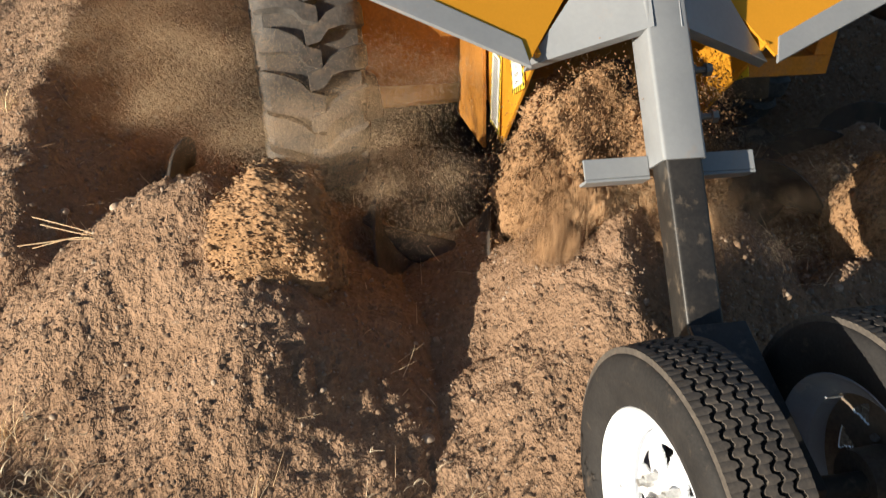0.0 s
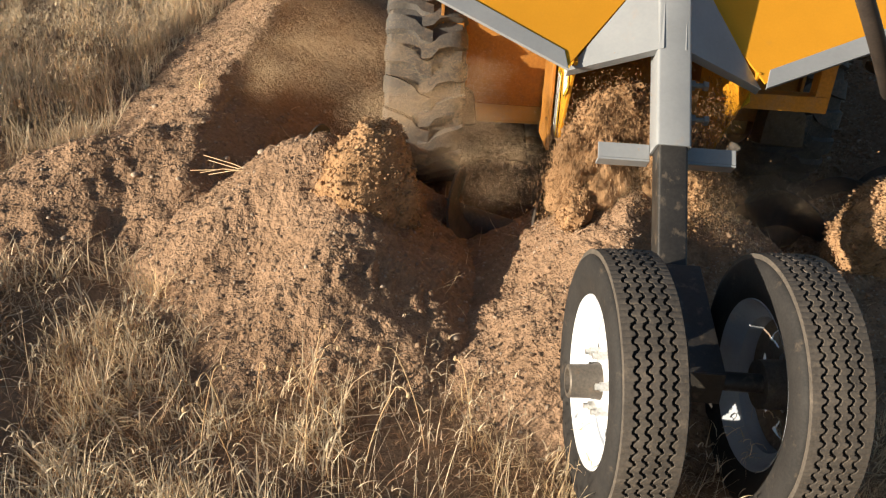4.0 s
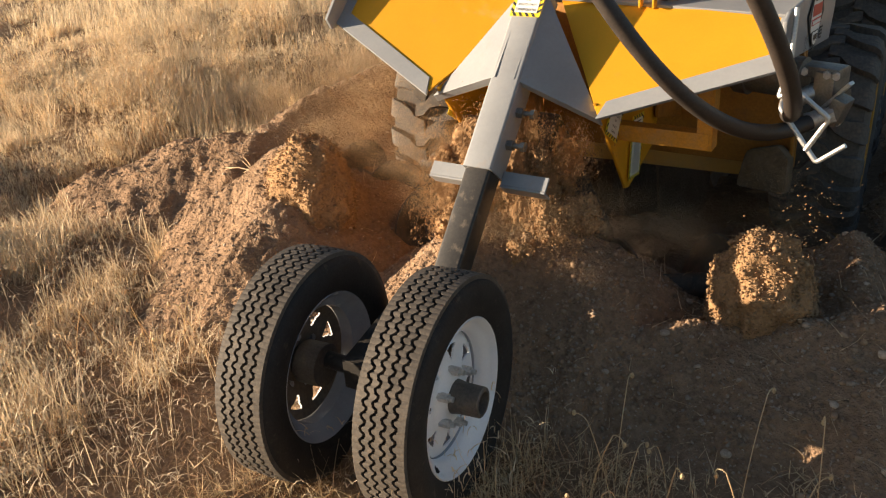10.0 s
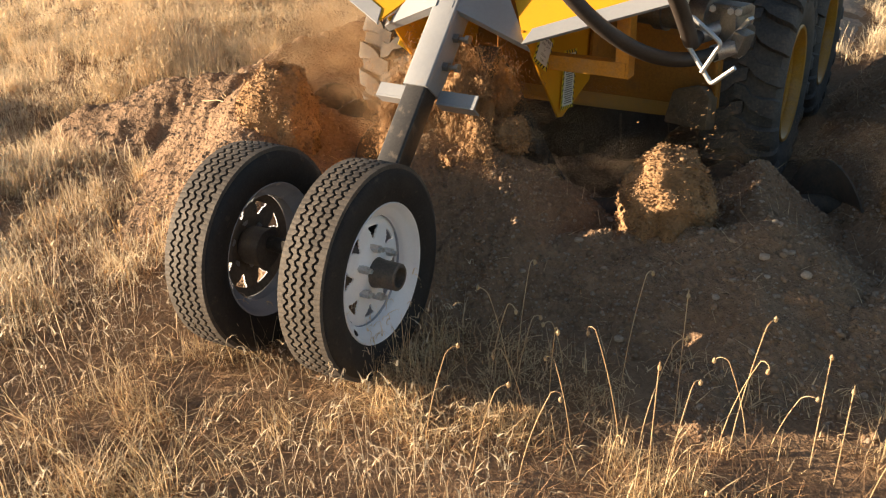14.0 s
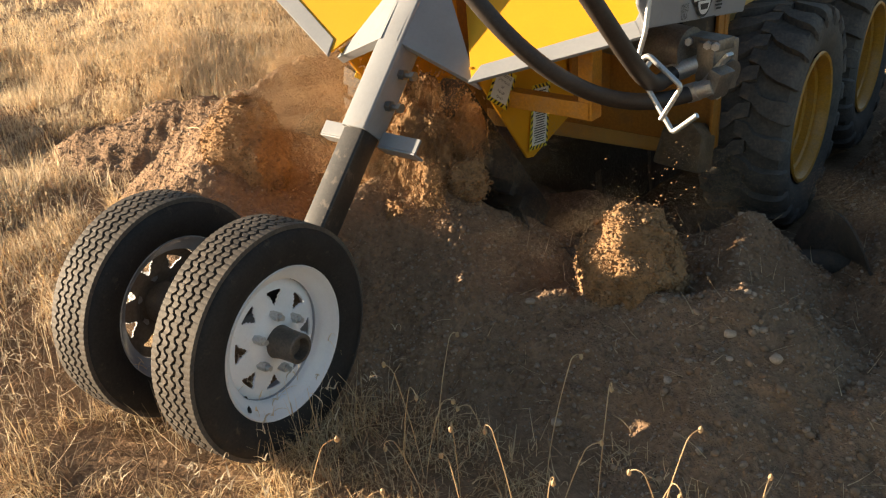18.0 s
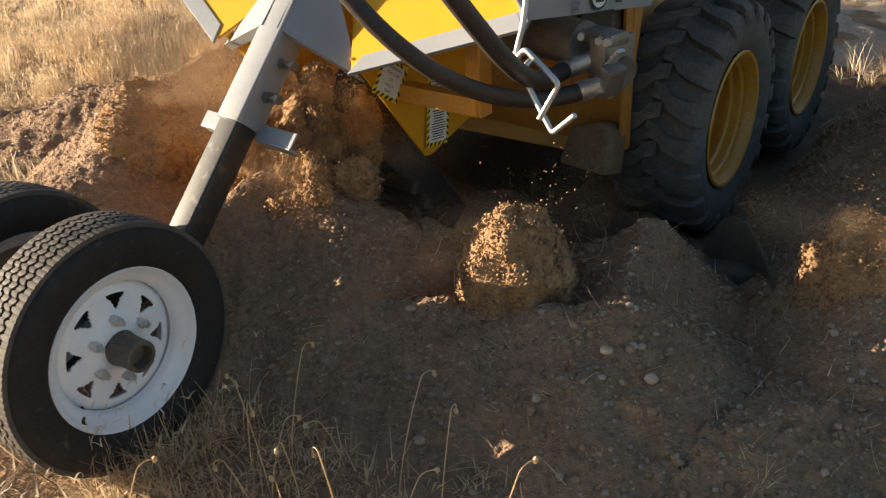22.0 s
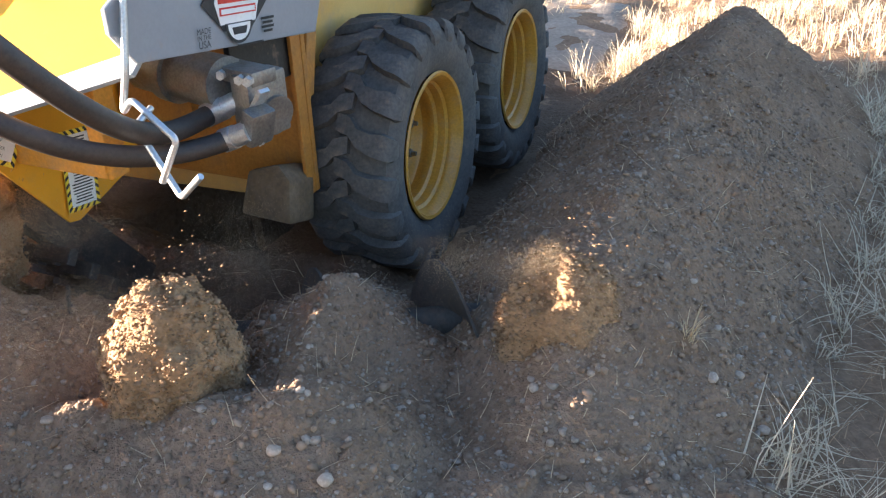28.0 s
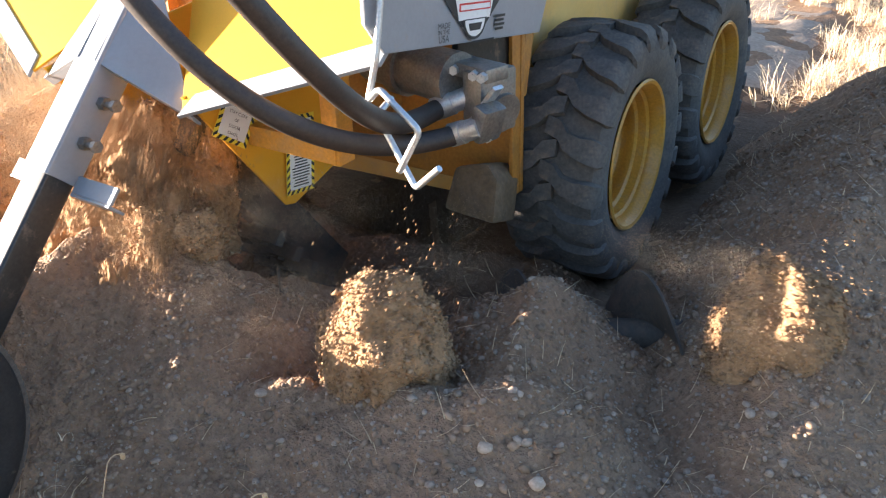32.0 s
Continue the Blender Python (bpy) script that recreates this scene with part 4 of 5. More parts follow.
def build_loader():
    bm = bmesh.new()
    box(bm, pose(0, 2.80, 0.66), 1.16, 2.0, 0.70, 0.02)
    part("chassis", bm, BODY, loader, "dusty yellow chassis side")
    bm = bmesh.new()
    box(bm, pose(0, 2.95, 1.22), 1.22, 2.1, 0.44, 0.04)
    part("upper_body", bm, BODY, loader, "yellow body panel above the wheels")
    for s in (-1, 1):
        bm = bmesh.new()
        slab(bm, [(s * 0.70, 1.735, 0.68), (s * 0.70, 1.79, 0.68), (s * 0.66, 1.98, 1.10), (s * 0.66, 1.92, 1.10)][::s], 0.05, 0.004)
        part("front_pillar", bm, MOUNT, loader, "dusty yellow upright")
    bm = bmesh.new()
    box(bm, pose(0, 2.75, 1.72), 1.1, 1.5, 0.66, 0.05)
    part("cab", bm, DARK, loader, "dark cab frame")
    bm = bmesh.new()
    box(bm, pose(0, 1.80, 1.28), 1.20, 0.16, 0.52, 0.02)
    front = part("front_guard", bm, DARK, loader, "black ribbed front guard")
    for k in range(14):
        bm = bmesh.new()
        box(bm, pose(-0.27 + 0.0415 * k, 1.70, 1.26), 0.016, 0.04, 0.40, 0.003)
        part("guard_rib", bm, DARK, front)
    for s in (-1, 1):
        bm = bmesh.new()
        for dx in (-0.055, 0.055):
            box(bm, pose(s * 0.37 + dx, 1.29, 1.27), 0.014, 0.16, 0.22, 0.004)
        box(bm, pose(s * 0.37, 1.37, 1.27), 0.11, 0.014, 0.22, 0.004)
        rod(bm, (s * 0.37 - 0.08, 1.25, 1.24), (s * 0.37 + 0.08, 1.25, 1.24), 0.016, 14)
        part("coupler_bracket", bm, YELLOW, loader, "yellow coupler bracket with a pin", 30)
    for s in (-1, 1):
        bm = bmesh.new()
        box(bm, pose(s * 0.575, 1.36, 1.122), 0.22, 0.13, 0.02, 0.003)
        part("coupler_foot", bm, YELLOW, loader, "yellow plate bolted on the rail")


build_loader()


# ---- loose stones, clods and dry grass ----
ICO = bmesh.new()
bmesh.ops.create_icosphere(ICO, subdivisions=1, radius=1.0)
ICO_V = np.array([v.co[:] for v in ICO.verts])
ICO_F = np.array([[v.index for v in fc.verts] for fc in ICO.faces])
ICO.free()


def raw_mesh(name, co, faces, mat, smooth=False):
    """A mesh from arrays: corners, and faces all of one size."""
    k = faces.shape[1]
    me = bpy.data.meshes.new(name)
    me.vertices.add(len(co)); me.vertices.foreach_set("co", np.ascontiguousarray(co, dtype=np.float32).ravel())
    me.loops.add(len(faces) * k); me.loops.foreach_set("vertex_index", np.ascontiguousarray(faces, dtype=np.int32).ravel())
    me.polygons.add(len(faces)); me.polygons.foreach_set("loop_start", np.arange(len(faces), dtype=np.int32) * k)
    me.update(); me.validate()
    if smooth:
        me.polygons.foreach_set("use_smooth", np.ones(len(faces), bool))
    me.materials.append(mat)
    return me


OCT_V = np.array([(1, 0, 0), (-1, 0, 0), (0, 1, 0), (0, -1, 0), (0, 0, 1), (0, 0, -1)], float)
OCT_F = np.array([(0, 2, 4), (2, 1, 4), (1, 3, 4), (3, 0, 4), (2, 0, 5), (1, 2, 5), (3, 1, 5), (0, 3, 5)])


def lumps(centres, sizes, rng, flat=0.75, simple=False, bedded=False):
    """Angular little lumps at the centres, each squashed and turned at random."""
    n = len(centres)
    V, F = (OCT_V, OCT_F[:4] if bedded else OCT_F) if simple else (ICO_V, ICO_F)
    v = np.repeat(V[None], n, 0) * rng.uniform(0.72, 1.25, (n, len(V), 1))
    v = v * np.stack([rng.uniform(0.7, 1.3, n), rng.uniform(0.7, 1.3, n), rng.uniform(0.5, 1.0, n) * flat / 0.75], -1)[:, None]
    tilt, a = rng.uniform(-0.8, 0.8, n), rng.uniform(0, 2 * np.pi, n)
    c, s = np.cos(tilt)[:, None], np.sin(tilt)[:, None]
    v = np.stack([v[..., 0] * c - v[..., 2] * s, v[..., 1], v[..., 0] * s + v[..., 2] * c], -1)
    c, s = np.cos(a)[:, None], np.sin(a)[:, None]
    v = np.stack([v[..., 0] * c - v[..., 1] * s, v[..., 0] * s + v[..., 1] * c, v[..., 2]], -1)
    co = (v * sizes[:, None, None] + centres[:, None]).reshape(-1, 3)
    return co, (F[None] + len(V) * np.arange(n)[:, None, None]).reshape(-1, 3)


def top_of(x, y):
    return np.maximum(field(x, y), soil_top(x, y))


rng = np.random.default_rng(7)
for nm, lab, (x0, x1, y0, y1), count, mat, small, wide in (
        ("loose_stones", "small stones strewn over the shaded spoil", (0.2, 2.3, 0.0, 2.6), 6000, STONE, 0.0026, 0.0022),
        ("loose_stones", "small stones strewn over the sunlit spoil", (-2.5, 0.4, 0.1, 2.8), 3000, STONE, 0.0028, 0.0022),
        ("soil_crumbs", "crumbs of brown soil over the shaded spoil", (0.0, 2.3, 0.0, 2.8), 26000, CRUMB, 0.0022, 0.0024),
        ("soil_crumbs", "crumbs of brown soil over the sunlit spoil", (-2.6, 0.4, 0.1, 3.0), 36000, CRUMB, 0.0022, 0.0028),
        ("loose_clods", "brown clods on the spoil ridges", (-2.6, 2.4, 2.4, 5.2), 12000, CRUMB, 0.0035, 0.0042)):
    x, y = rng.uniform(x0, x1, count * 3), rng.uniform(y0, y1, count * 3)
    st, fd = soil_top(x, y, HEAPS), field(x, y)
    ok = (st > fd + 0.005) & ~((np.abs(x) < 0.33) & (y > 0.92))
    x, y = x[ok][:count], y[ok][:count]
    size = small + wide * rng.pareto(2.6, len(x)).clip(0, 2.6)
    c = np.stack([x, y, top_of(x, y) - size * 0.05], -1)
    tagged(new(nm, raw_mesh(nm, *lumps(c, size, rng, simple=nm != "loose_stones", bedded=nm != "loose_stones"), mat)), lab, "stones", kind="stuff")

# coarser gravel that has rolled down the shaded heaps
gravel = np.random.default_rng(41)
for nm, lab, mat, count, small, wide in (
        ("loose_gravel", "coarse pale gravel on the shaded spoil heaps", STONE, 1900, 0.0046, 0.0034),
        ("soil_lumps", "coarse brown soil lumps on the shaded spoil heaps", CRUMB, 6500, 0.0042, 0.0040)):
    x, y = gravel.uniform(0.25, 2.6, count * 3), gravel.uniform(0.0, 3.2, count * 3)
    ok = (soil_top(x, y, HEAPS) > field(x, y) + 0.005) & ~((np.abs(x) < 0.33) & (y > 0.92))
    x, y = x[ok][:count], y[ok][:count]
    size = small + wide * gravel.pareto(2.4, len(x)).clip(0, 2.2)
    c = np.stack([x, y, top_of(x, y) + size * 0.05], -1)
    tagged(new(nm, raw_mesh(nm, *lumps(c, size, gravel), mat)), lab, "gravel", kind="stuff")


def ribbons(base, heading, height, lean, curl, width, rng, segs=3):
    """Grass blades: flat ribbons that rise, lean over and taper to a tip."""
    n = len(base)
    side = np.stack([-np.sin(heading), np.cos(heading), 0 * heading], -1)
    fwd = np.stack([np.cos(heading), np.sin(heading), 0 * heading], -1)
    rows, pos, ang = [], base.copy(), lean.copy()
    for i in range(segs + 1):
        w = width * (1 - 0.8 * i / segs)
        rows += [pos - side * w[:, None] / 2, pos + side * w[:, None] / 2]
        step = height / segs
        pos = pos + (fwd * np.sin(ang)[:, None] + np.array([0, 0, 1.0]) * np.cos(ang)[:, None]) * step[:, None]
        ang = ang + curl / segs
    co = np.stack(rows, 1)
    q = np.array([[2 * i, 2 * i + 1, 2 * i + 3, 2 * i + 2] for i in range(segs)])
    return co.reshape(-1, 3), (q[None] + (2 * segs + 2) * np.arange(n)[:, None, None]).reshape(-1, 4), pos


def grassy(x, y):
    """Where grass stands: off the spoil and off the worked strip."""
    st, fd = soil_top(x, y), field(x, y)
    worked = (np.abs(x) < 2.0) & (y > 0.75) & (y < np.where(x > 0.7, 4.15, 4.6)) | (np.abs(x + 0.04 + 0.13 * (y - 4.4)) < 0.92) & (y >= 4.15) & (fbm(x, y, 1.5, 2, 19) < 0.12)
    worked |= (np.abs(x) < 0.95) & (y > 0.35) & (y < 4.15)
    return (st < fd - 0.02) & ~worked


def grass_patch(label, x0, x1, y0, y1, tufts, per, h0, h1, width, mat, flat=0.35, fringe=0.0, gaps=2.2, loose=0.016, bend=3.0):
    """Clumps of dry blades with bare gaps between them."""
    cx, cy = rng.uniform(x0, x1, tufts), rng.uniform(y0, y1, tufts)
    thick = gaps * (fbm(cx, cy, 2.6, 3, 31) + 0.6 * vnoise(cx * 9, cy * 9, 12)) + 0.42
    keep = grassy(cx, cy) & (rng.uniform(0, 1.0, tufts) < thick)
    if fringe:
        st, fd = soil_top(cx, cy), field(cx, cy)
        keep |= (st < fd + fringe) & (st > fd - 0.02) & (rng.uniform(0, 1, tufts) < 0.35) & ((np.abs(cx) > 1.0) | (cy < 0.35))
    cx, cy = cx[keep], cy[keep]
    n = len(cx) * per
    bx, by = np.repeat(cx, per) + rng.normal(0, loose, n), np.repeat(cy, per) + rng.normal(0, loose, n)
    tall = np.repeat(rng.uniform(0.45, 1.25, len(cx)) * (0.7 + 1.2 * np.clip(fbm(cx, cy, 1.3, 2, 77) + 0.25, 0, 1)), per)
    sway = np.repeat(rng.uniform(0, 2 * np.pi, len(cx)), per) + rng.normal(0, 1.1, n)
    lying = rng.uniform(0, 1, n) < flat
    height = rng.uniform(h0, h1, n) * tall * np.where(lying, 1.1, 1)
    lean = np.where(lying, rng.uniform(0.95, 1.6, n), np.abs(rng.normal(0.15 * bend, 0.17 * bend, n)))
    base = np.stack([bx, by, top_of(bx, by) + np.where(lying, 0.006 + 0.045 * rng.uniform(0, 1, n) ** 2, -0.005)], -1)
    co, fs, _ = ribbons(base, sway, height, lean, np.where(lying, rng.uniform(-0.6, 0.9, n), rng.uniform(-0.2 * bend, bend, n)), rng.uniform(0.5, 1.5, n) * width, rng, 3 if width < 0.0064 else 2)
    tagged(new("dry_grass", raw_mesh("dry_grass", co, fs, mat)), label, "grass", kind="stuff")


grass_patch("golden dry grass round the support wheels", -3.2, 3.0, -1.6, 0.75, 9000, 8, 0.035, 0.125, 0.0035, STRAW, 0.25, 0.05, 3.0)
grass_patch("bushy clumps of golden dry grass", -3.2, 3.0, -1.6, 0.6, 1000, 44, 0.05, 0.17, 0.0030, STRAW, 0.15, 0, 3.2, 0.03)
grass_patch("thick dry grass behind the sunlit spoil", -5.5, -1.9, 0.2, 4.5, 9500, 8, 0.05, 0.16, 0.0050, PALE, 0.2, 0.04, bend=1.4)
grass_patch("bushy clumps of pale dry grass", -5.5, -2.0, 0.2, 4.5, 1150, 40, 0.06, 0.19, 0.0044, PALE, 0.12, 0, 2.6, 0.045, bend=1.4)
grass_patch("pale dry grass beside the shaded spoil ridge", 1.95, 4.4, -0.2, 5.0, 7500, 8, 0.05, 0.19, 0.0038, PALE, 0.45, 0.04)
grass_patch("tall pale grass in the field behind", -6, 6.5, 4.2, 12, 13000, 7, 0.08, 0.24, 0.0066, PALE, 0.2, bend=1.6)
grass_patch("bright dry grass beside the wheel track", 0.3, 2.0, 4.2, 7.5, 1500, 9, 0.08, 0.22, 0.0048, PALE, 0.2, bend=1.8)
grass_patch("coarse pale blades before the sunlit spoil", -3.0, -0.75, -0.9, 0.95, 2600, 9, 0.07, 0.19, 0.0046, PALE, 0.2, 0.05, 2.6, bend=2.0)
grass_patch("dry grass in the open field", -7, 7, -7, -1.6, 2500, 7, 0.05, 0.17, 0.009, STRAW, 0.3)
grass_patch("tall pale grass beyond the sunlit spoil ridge", -7.5, -1.4, 3.6, 9.5, 6500, 7, 0.10, 0.28, 0.0080, PALE, 0.12, 0, 1.4, bend=1.0)
grass_patch("pale grass in the field to the east", 4.3, 9, 0, 9, 5000, 7, 0.06, 0.2, 0.0080, PALE, 0.3)
grass_patch("tall pale grass in the field to the west", -12, -4.5, -3, 9, 5500, 8, 0.06, 0.20, 0.0095, PALE, 0.15, bend=1.2)
grass_patch("bushy clumps of tall dry grass", -12, -4.5, -3, 9, 1100, 32, 0.08, 0.24, 0.0085, STRAW, 0.25, 0, 2.6, 0.07)


def litter(x0, x1, y0, y1, count, w=1.0, mat=LITTER):
    x, y = rng.uniform(x0, x1, count * 2), rng.uniform(y0, y1, count * 2)
    ok = grassy(x, y)
    x, y = x[ok][:count], y[ok][:count]
    n = len(x)
    base = np.stack([x, y, top_of(x, y) + rng.uniform(0.002, 0.02, n)], -1)
    co, fs, _ = ribbons(base, rng.uniform(0, 2 * np.pi, n), rng.uniform(0.03, 0.13, n), rng.uniform(0.7, 1.6, n), rng.uniform(-0.5, 1.2, n), rng.uniform(0.0015, 0.004, n) * w, rng, 2)
    tagged(new("grass_litter", raw_mesh("grass_litter", co, fs, mat)), "matted dead grass litter on the soil", "grass", kind="stuff")


litter(-3.2, 3.0, -1.6, 0.8, 26000)
litter(-5.0, -1.9, 0.2, 4.5, 16000, 1.4, STRAW)
litter(2.0, 4.0, -0.2, 4.5, 10000)
litter(-9, -4.5, -2, 8, 12000, 2.6, STRAW)
litter(-7, 7, 4.6, 11, 16000, 2.6, STRAW)


def seed_stalks(x0, x1, y0, y1, count, h0, h1):
    """Taller single stalks whose heads curl over."""
    x, y = rng.uniform(x0, x1, count * 4), rng.uniform(y0, y1, count * 4)
    ok = grassy(x, y) & (fbm(x, y, 1.7, 2, 41) > -0.12)
    x, y = x[ok][:count], y[ok][:count]
    n = len(x)
    base = np.stack([x, y, top_of(x, y) - 0.005], -1)
    head = rng.uniform(0, 2 * np.pi, n)
    tall = rng.uniform(h0, h1, n)
    lean = np.abs(rng.normal(0.1, 0.3, n))
    bend = rng.uniform(-0.2, 0.6, n)
    w = rng.uniform(0.0016, 0.0030, n)
    co, fs, tip = ribbons(base, head, tall, lean, bend, w, rng, 4)
    co2, fs2, tip2 = ribbons(tip, head, rng.uniform(0.025, 0.06, n), lean + bend + 0.2, rng.uniform(1.2, 4.8, n), rng.uniform(0.0025, 0.0055, n), rng, 6)
    co3, fs3, _ = ribbons(tip, head + rng.uniform(1, 5, n), rng.uniform(0.015, 0.05, n), lean + 0.6, rng.uniform(0.5, 3.0, n), rng.uniform(0.002, 0.006, n), rng, 3)
    both = np.vstack([co, co2, co3])
    tagged(new("seed_stalks", raw_mesh("seed_stalks", both, np.vstack([fs, fs2 + len(co), fs3 + len(co) + len(co2)]), PALE)), "dry grass stalks with curled seed heads", "grass", kind="stuff")


seed_stalks(-2.8, 1.35, -1.3, 0.5, 2300, 0.07, 0.24)
seed_stalks(-4.8, -2.0, 0.2, 4.0, 1800, 0.12, 0.32)
seed_stalks(2.3, 3.6, 1.5, 4.5, 350, 0.10, 0.24)


def curled_stalk(x, y, h, heading, loop):
    """One big dead stalk with a hooked head."""
    z = float(top_of(np.array([x]), np.array([y]))[0])
    d = Vector((math.cos(heading), math.sin(heading), 0))
    pts, p, a = [], Vector((x, y, z - 0.01)), 0.12
    for i in range(16):
        pts.append(p.copy())
        p = p + (d * math.sin(a) + Vector((0, 0, math.cos(a)))) * (h / 11 if i < 10 else 0.011)
        a += 0.03 if i < 10 else loop
    bm = tube(bmesh.new(), pts, 0.0014, 5)
    stalk = tagged(new("weed_stalk", mesh("weed_stalk", bm, STRAW, 60)), "thin dead weed stalk with a hooked head", "weed", "weed stalks before the spoil mound")
    bm = bmesh.new()
    bmesh.ops.create_icosphere(bm, subdivisions=1, radius=1.0, matrix=Matrix.Translation(pts[-1]) @ Matrix.Diagonal((0.006, 0.006, 0.010, 1)))
    part("seed_head", bm, STRAW, stalk)


for i in range(30):
    r = random.Random(i)
    curled_stalk(r.uniform(0.45, 1.75), r.uniform(-0.35, 0.30), r.uniform(0.18, 0.42), r.uniform(0, 6.28), r.choice((0.35, 0.55, 0.75)))
for i in range(12):
    r = random.Random(90 + i)
    curled_stalk(r.uniform(-1.3, -0.45), r.uniform(-0.15, 0.22), r.uniform(0.15, 0.38), r.uniform(0, 6.28), r.choice((0.35, 0.55)))


def weed_bush(x, y, h, seed):
    """A dead bushy weed: stems that fork into twigs, each with small dry tips."""
    r = np.random.default_rng(seed)
    z = float(top_of(np.array([x]), np.array([y]))[0])
    n = 26
    base = np.stack([x + r.normal(0, 0.02, n), y + r.normal(0, 0.02, n), np.full(n, z - 0.01)], -1)
    head, lean = r.uniform(0, 2 * np.pi, n), np.abs(r.normal(0.35, 0.3, n))
    co, fs, tip = ribbons(base, head, r.uniform(0.45, 0.8, n) * h, lean, r.uniform(0.0, 0.8, n), np.full(n, 0.0042), r, 4)
    bush = tagged(new("weed_bush", raw_mesh("weed_bush", co, fs, PALE)), "dead bushy weed with forked dry twigs in the grass", "weed", "dead weed bushes in the field")
    mid = 0.45 * base + 0.55 * tip
    for start, k, long, wide in ((tip, 5, 0.34, 0.0030), (mid, 4, 0.30, 0.0028)):
        b = np.repeat(start, k, 0)
        m = len(b)
        c1, f1, end = ribbons(b, r.uniform(0, 2 * np.pi, m), r.uniform(0.4, 1.0, m) * long * h, np.abs(r.normal(0.6, 0.4, m)), r.uniform(0.0, 1.2, m), np.full(m, wide), r, 3)
        b2 = np.repeat(end, 3, 0)
        m2 = len(b2)
        c2, f2, _ = ribbons(b2, r.uniform(0, 2 * np.pi, m2), r.uniform(0.02, 0.05, m2), np.abs(r.normal(0.7, 0.5, m2)), r.uniform(0.5, 3.0, m2), np.full(m2, 0.0048), r, 2)
        for nm, c, f in (("twig", c1, f1), ("dry_tip", c2, f2)):
            o = tagged(new(nm, raw_mesh(nm, c, f, STRAW if nm == "twig" else PALE)), kind="stuff")
            o.parent = bush


for i in range(34):
    r = random.Random(700 + i)
    weed_bush(r.uniform(-5.2, -2.3), r.uniform(1.2, 6.0), r.uniform(0.20, 0.42), 700 + i)


def straw_bunch(x, y, z, heading):
    bunch = tagged(new("straw_bunch"), "pale bunch of dead straw lodged in the spoil mound", "straw")
    for k in range(5):
        r = random.Random(k)
        a = heading + r.uniform(-0.35, 0.35)
        d = Vector((math.cos(a), math.sin(a), r.uniform(-0.30, 0.02)))
        s = Vector((x, y, z))
        part("straw", tube(bmesh.new(), [s, s + d * 0.1, s + d * r.uniform(0.18, 0.3) + Vector((0, 0, r.uniform(-0.03, 0.03)))], 0.0016, 5), STRAW, bunch)


straw_bunch(-1.34, 1.02, 0.34, 2.75)


def spoil_bits(x0, x1, y0, y1, count):
    """Broken straw lying on the spoil."""
    x, y = rng.uniform(x0, x1, count * 3), rng.uniform(y0, y1, count * 3)
    ok = (soil_top(x, y) > field(x, y) + 0.01) & ((np.abs(x) > 0.35) | (y < 0.7))
    x, y = x[ok][:count], y[ok][:count]
    n = len(x)
    base = np.stack([x, y, top_of(x, y) + 0.004], -1)
    co, fs, _ = ribbons(base, rng.uniform(0, 2 * np.pi, n), rng.uniform(0.02, 0.10, n), rng.uniform(0.9, 1.5, n), rng.uniform(-0.8, 0.8, n), rng.uniform(0.0012, 0.003, n), rng, 3)
    tagged(new("straw_bits", raw_mesh("straw_bits", co, fs, STRAW)), "broken bits of straw scattered on the spoil", "straw", kind="stuff")


spoil_bits(0.3, 2.3, 0.0, 4.2, 1000)
spoil_bits(-2.6, -0.3, 0.2, 3.5, 380)


def stone(x, y, size, seed):
    r = np.random.default_rng(seed)
    bm = bmesh.new()
    bmesh.ops.create_icosphere(bm, subdivisions=2, radius=1.0)
    sx, sy, sz = r.uniform(0.8, 1.3), r.uniform(0.8, 1.2), r.uniform(0.55, 0.85)
    for v in bm.verts:
        v.co = v.co * (1 + 0.25 * noise.noise(v.co * 1.3 + Vector((seed, 0, 0))) + 0.1 * noise.noise(v.co * 3 + Vector((0, seed, 0))))
        v.co = Vector((v.co.x * sx, v.co.y * sy, v.co.z * sz)) * size
    z = float(top_of(np.array([x]), np.array([y]))[0])
    ob = tagged(new("stone", mesh("stone", bm, STONE_BIG, 50)), "small rounded field stone lying on the spoil", "stone", "stones on the spoil")
    ob.matrix_basis = pose(x, y, z + 0.15 * size, 0, 0, 57 * seed)


made, k = 0, 0
while made < 90:
    r = random.Random(1000 + k)
    k += 1
    x, y = (r.uniform(0.4, 2.1), r.uniform(0.1, 2.2)) if k % 3 else (r.uniform(-2.2, -0.4), r.uniform(0.2, 2.2))
    if soil_top(np.array([x]), np.array([y]))[0] > field(np.array([x]), np.array([y]))[0] + 0.01 and not (abs(x) < 0.5 and y > 0.6):
        stone(x, y, 0.006 + 0.010 * r.random() ** 2, k)
        made += 1


def grass_tuft(x, y, count, h, seed):
    r = np.random.default_rng(seed)
    z = float(top_of(np.array([x]), np.array([y]))[0])
    base = np.stack([x + r.normal(0, 0.012, count), y + r.normal(0, 0.012, count), np.full(count, z - 0.01)], -1)
    co, fs, _ = ribbons(base, r.uniform(0, 2 * np.pi, count), r.uniform(0.4, 1.0, count) * h, np.abs(r.normal(0.5, 0.35, count)), r.uniform(0.2, 1.4, count), r.uniform(0.0018, 0.0035, count), r, 4)
    tagged(new("grass_tuft", raw_mesh("grass_tuft", co, fs, STRAW)), "uprooted tuft of dry grass on the spoil", "grass", kind="stuff")


grass_tuft(1.885, 1.586, 46, 0.12, 5)
grass_tuft(2.02, 0.62, 60, 0.26, 6)
grass_tuft(-1.72, 1.75, 40, 0.14, 7)
grass_tuft(-1.55, 0.62, 44, 0.20, 8)
grass_tuft(1.62, 0.72, 20, 0.08, 9)


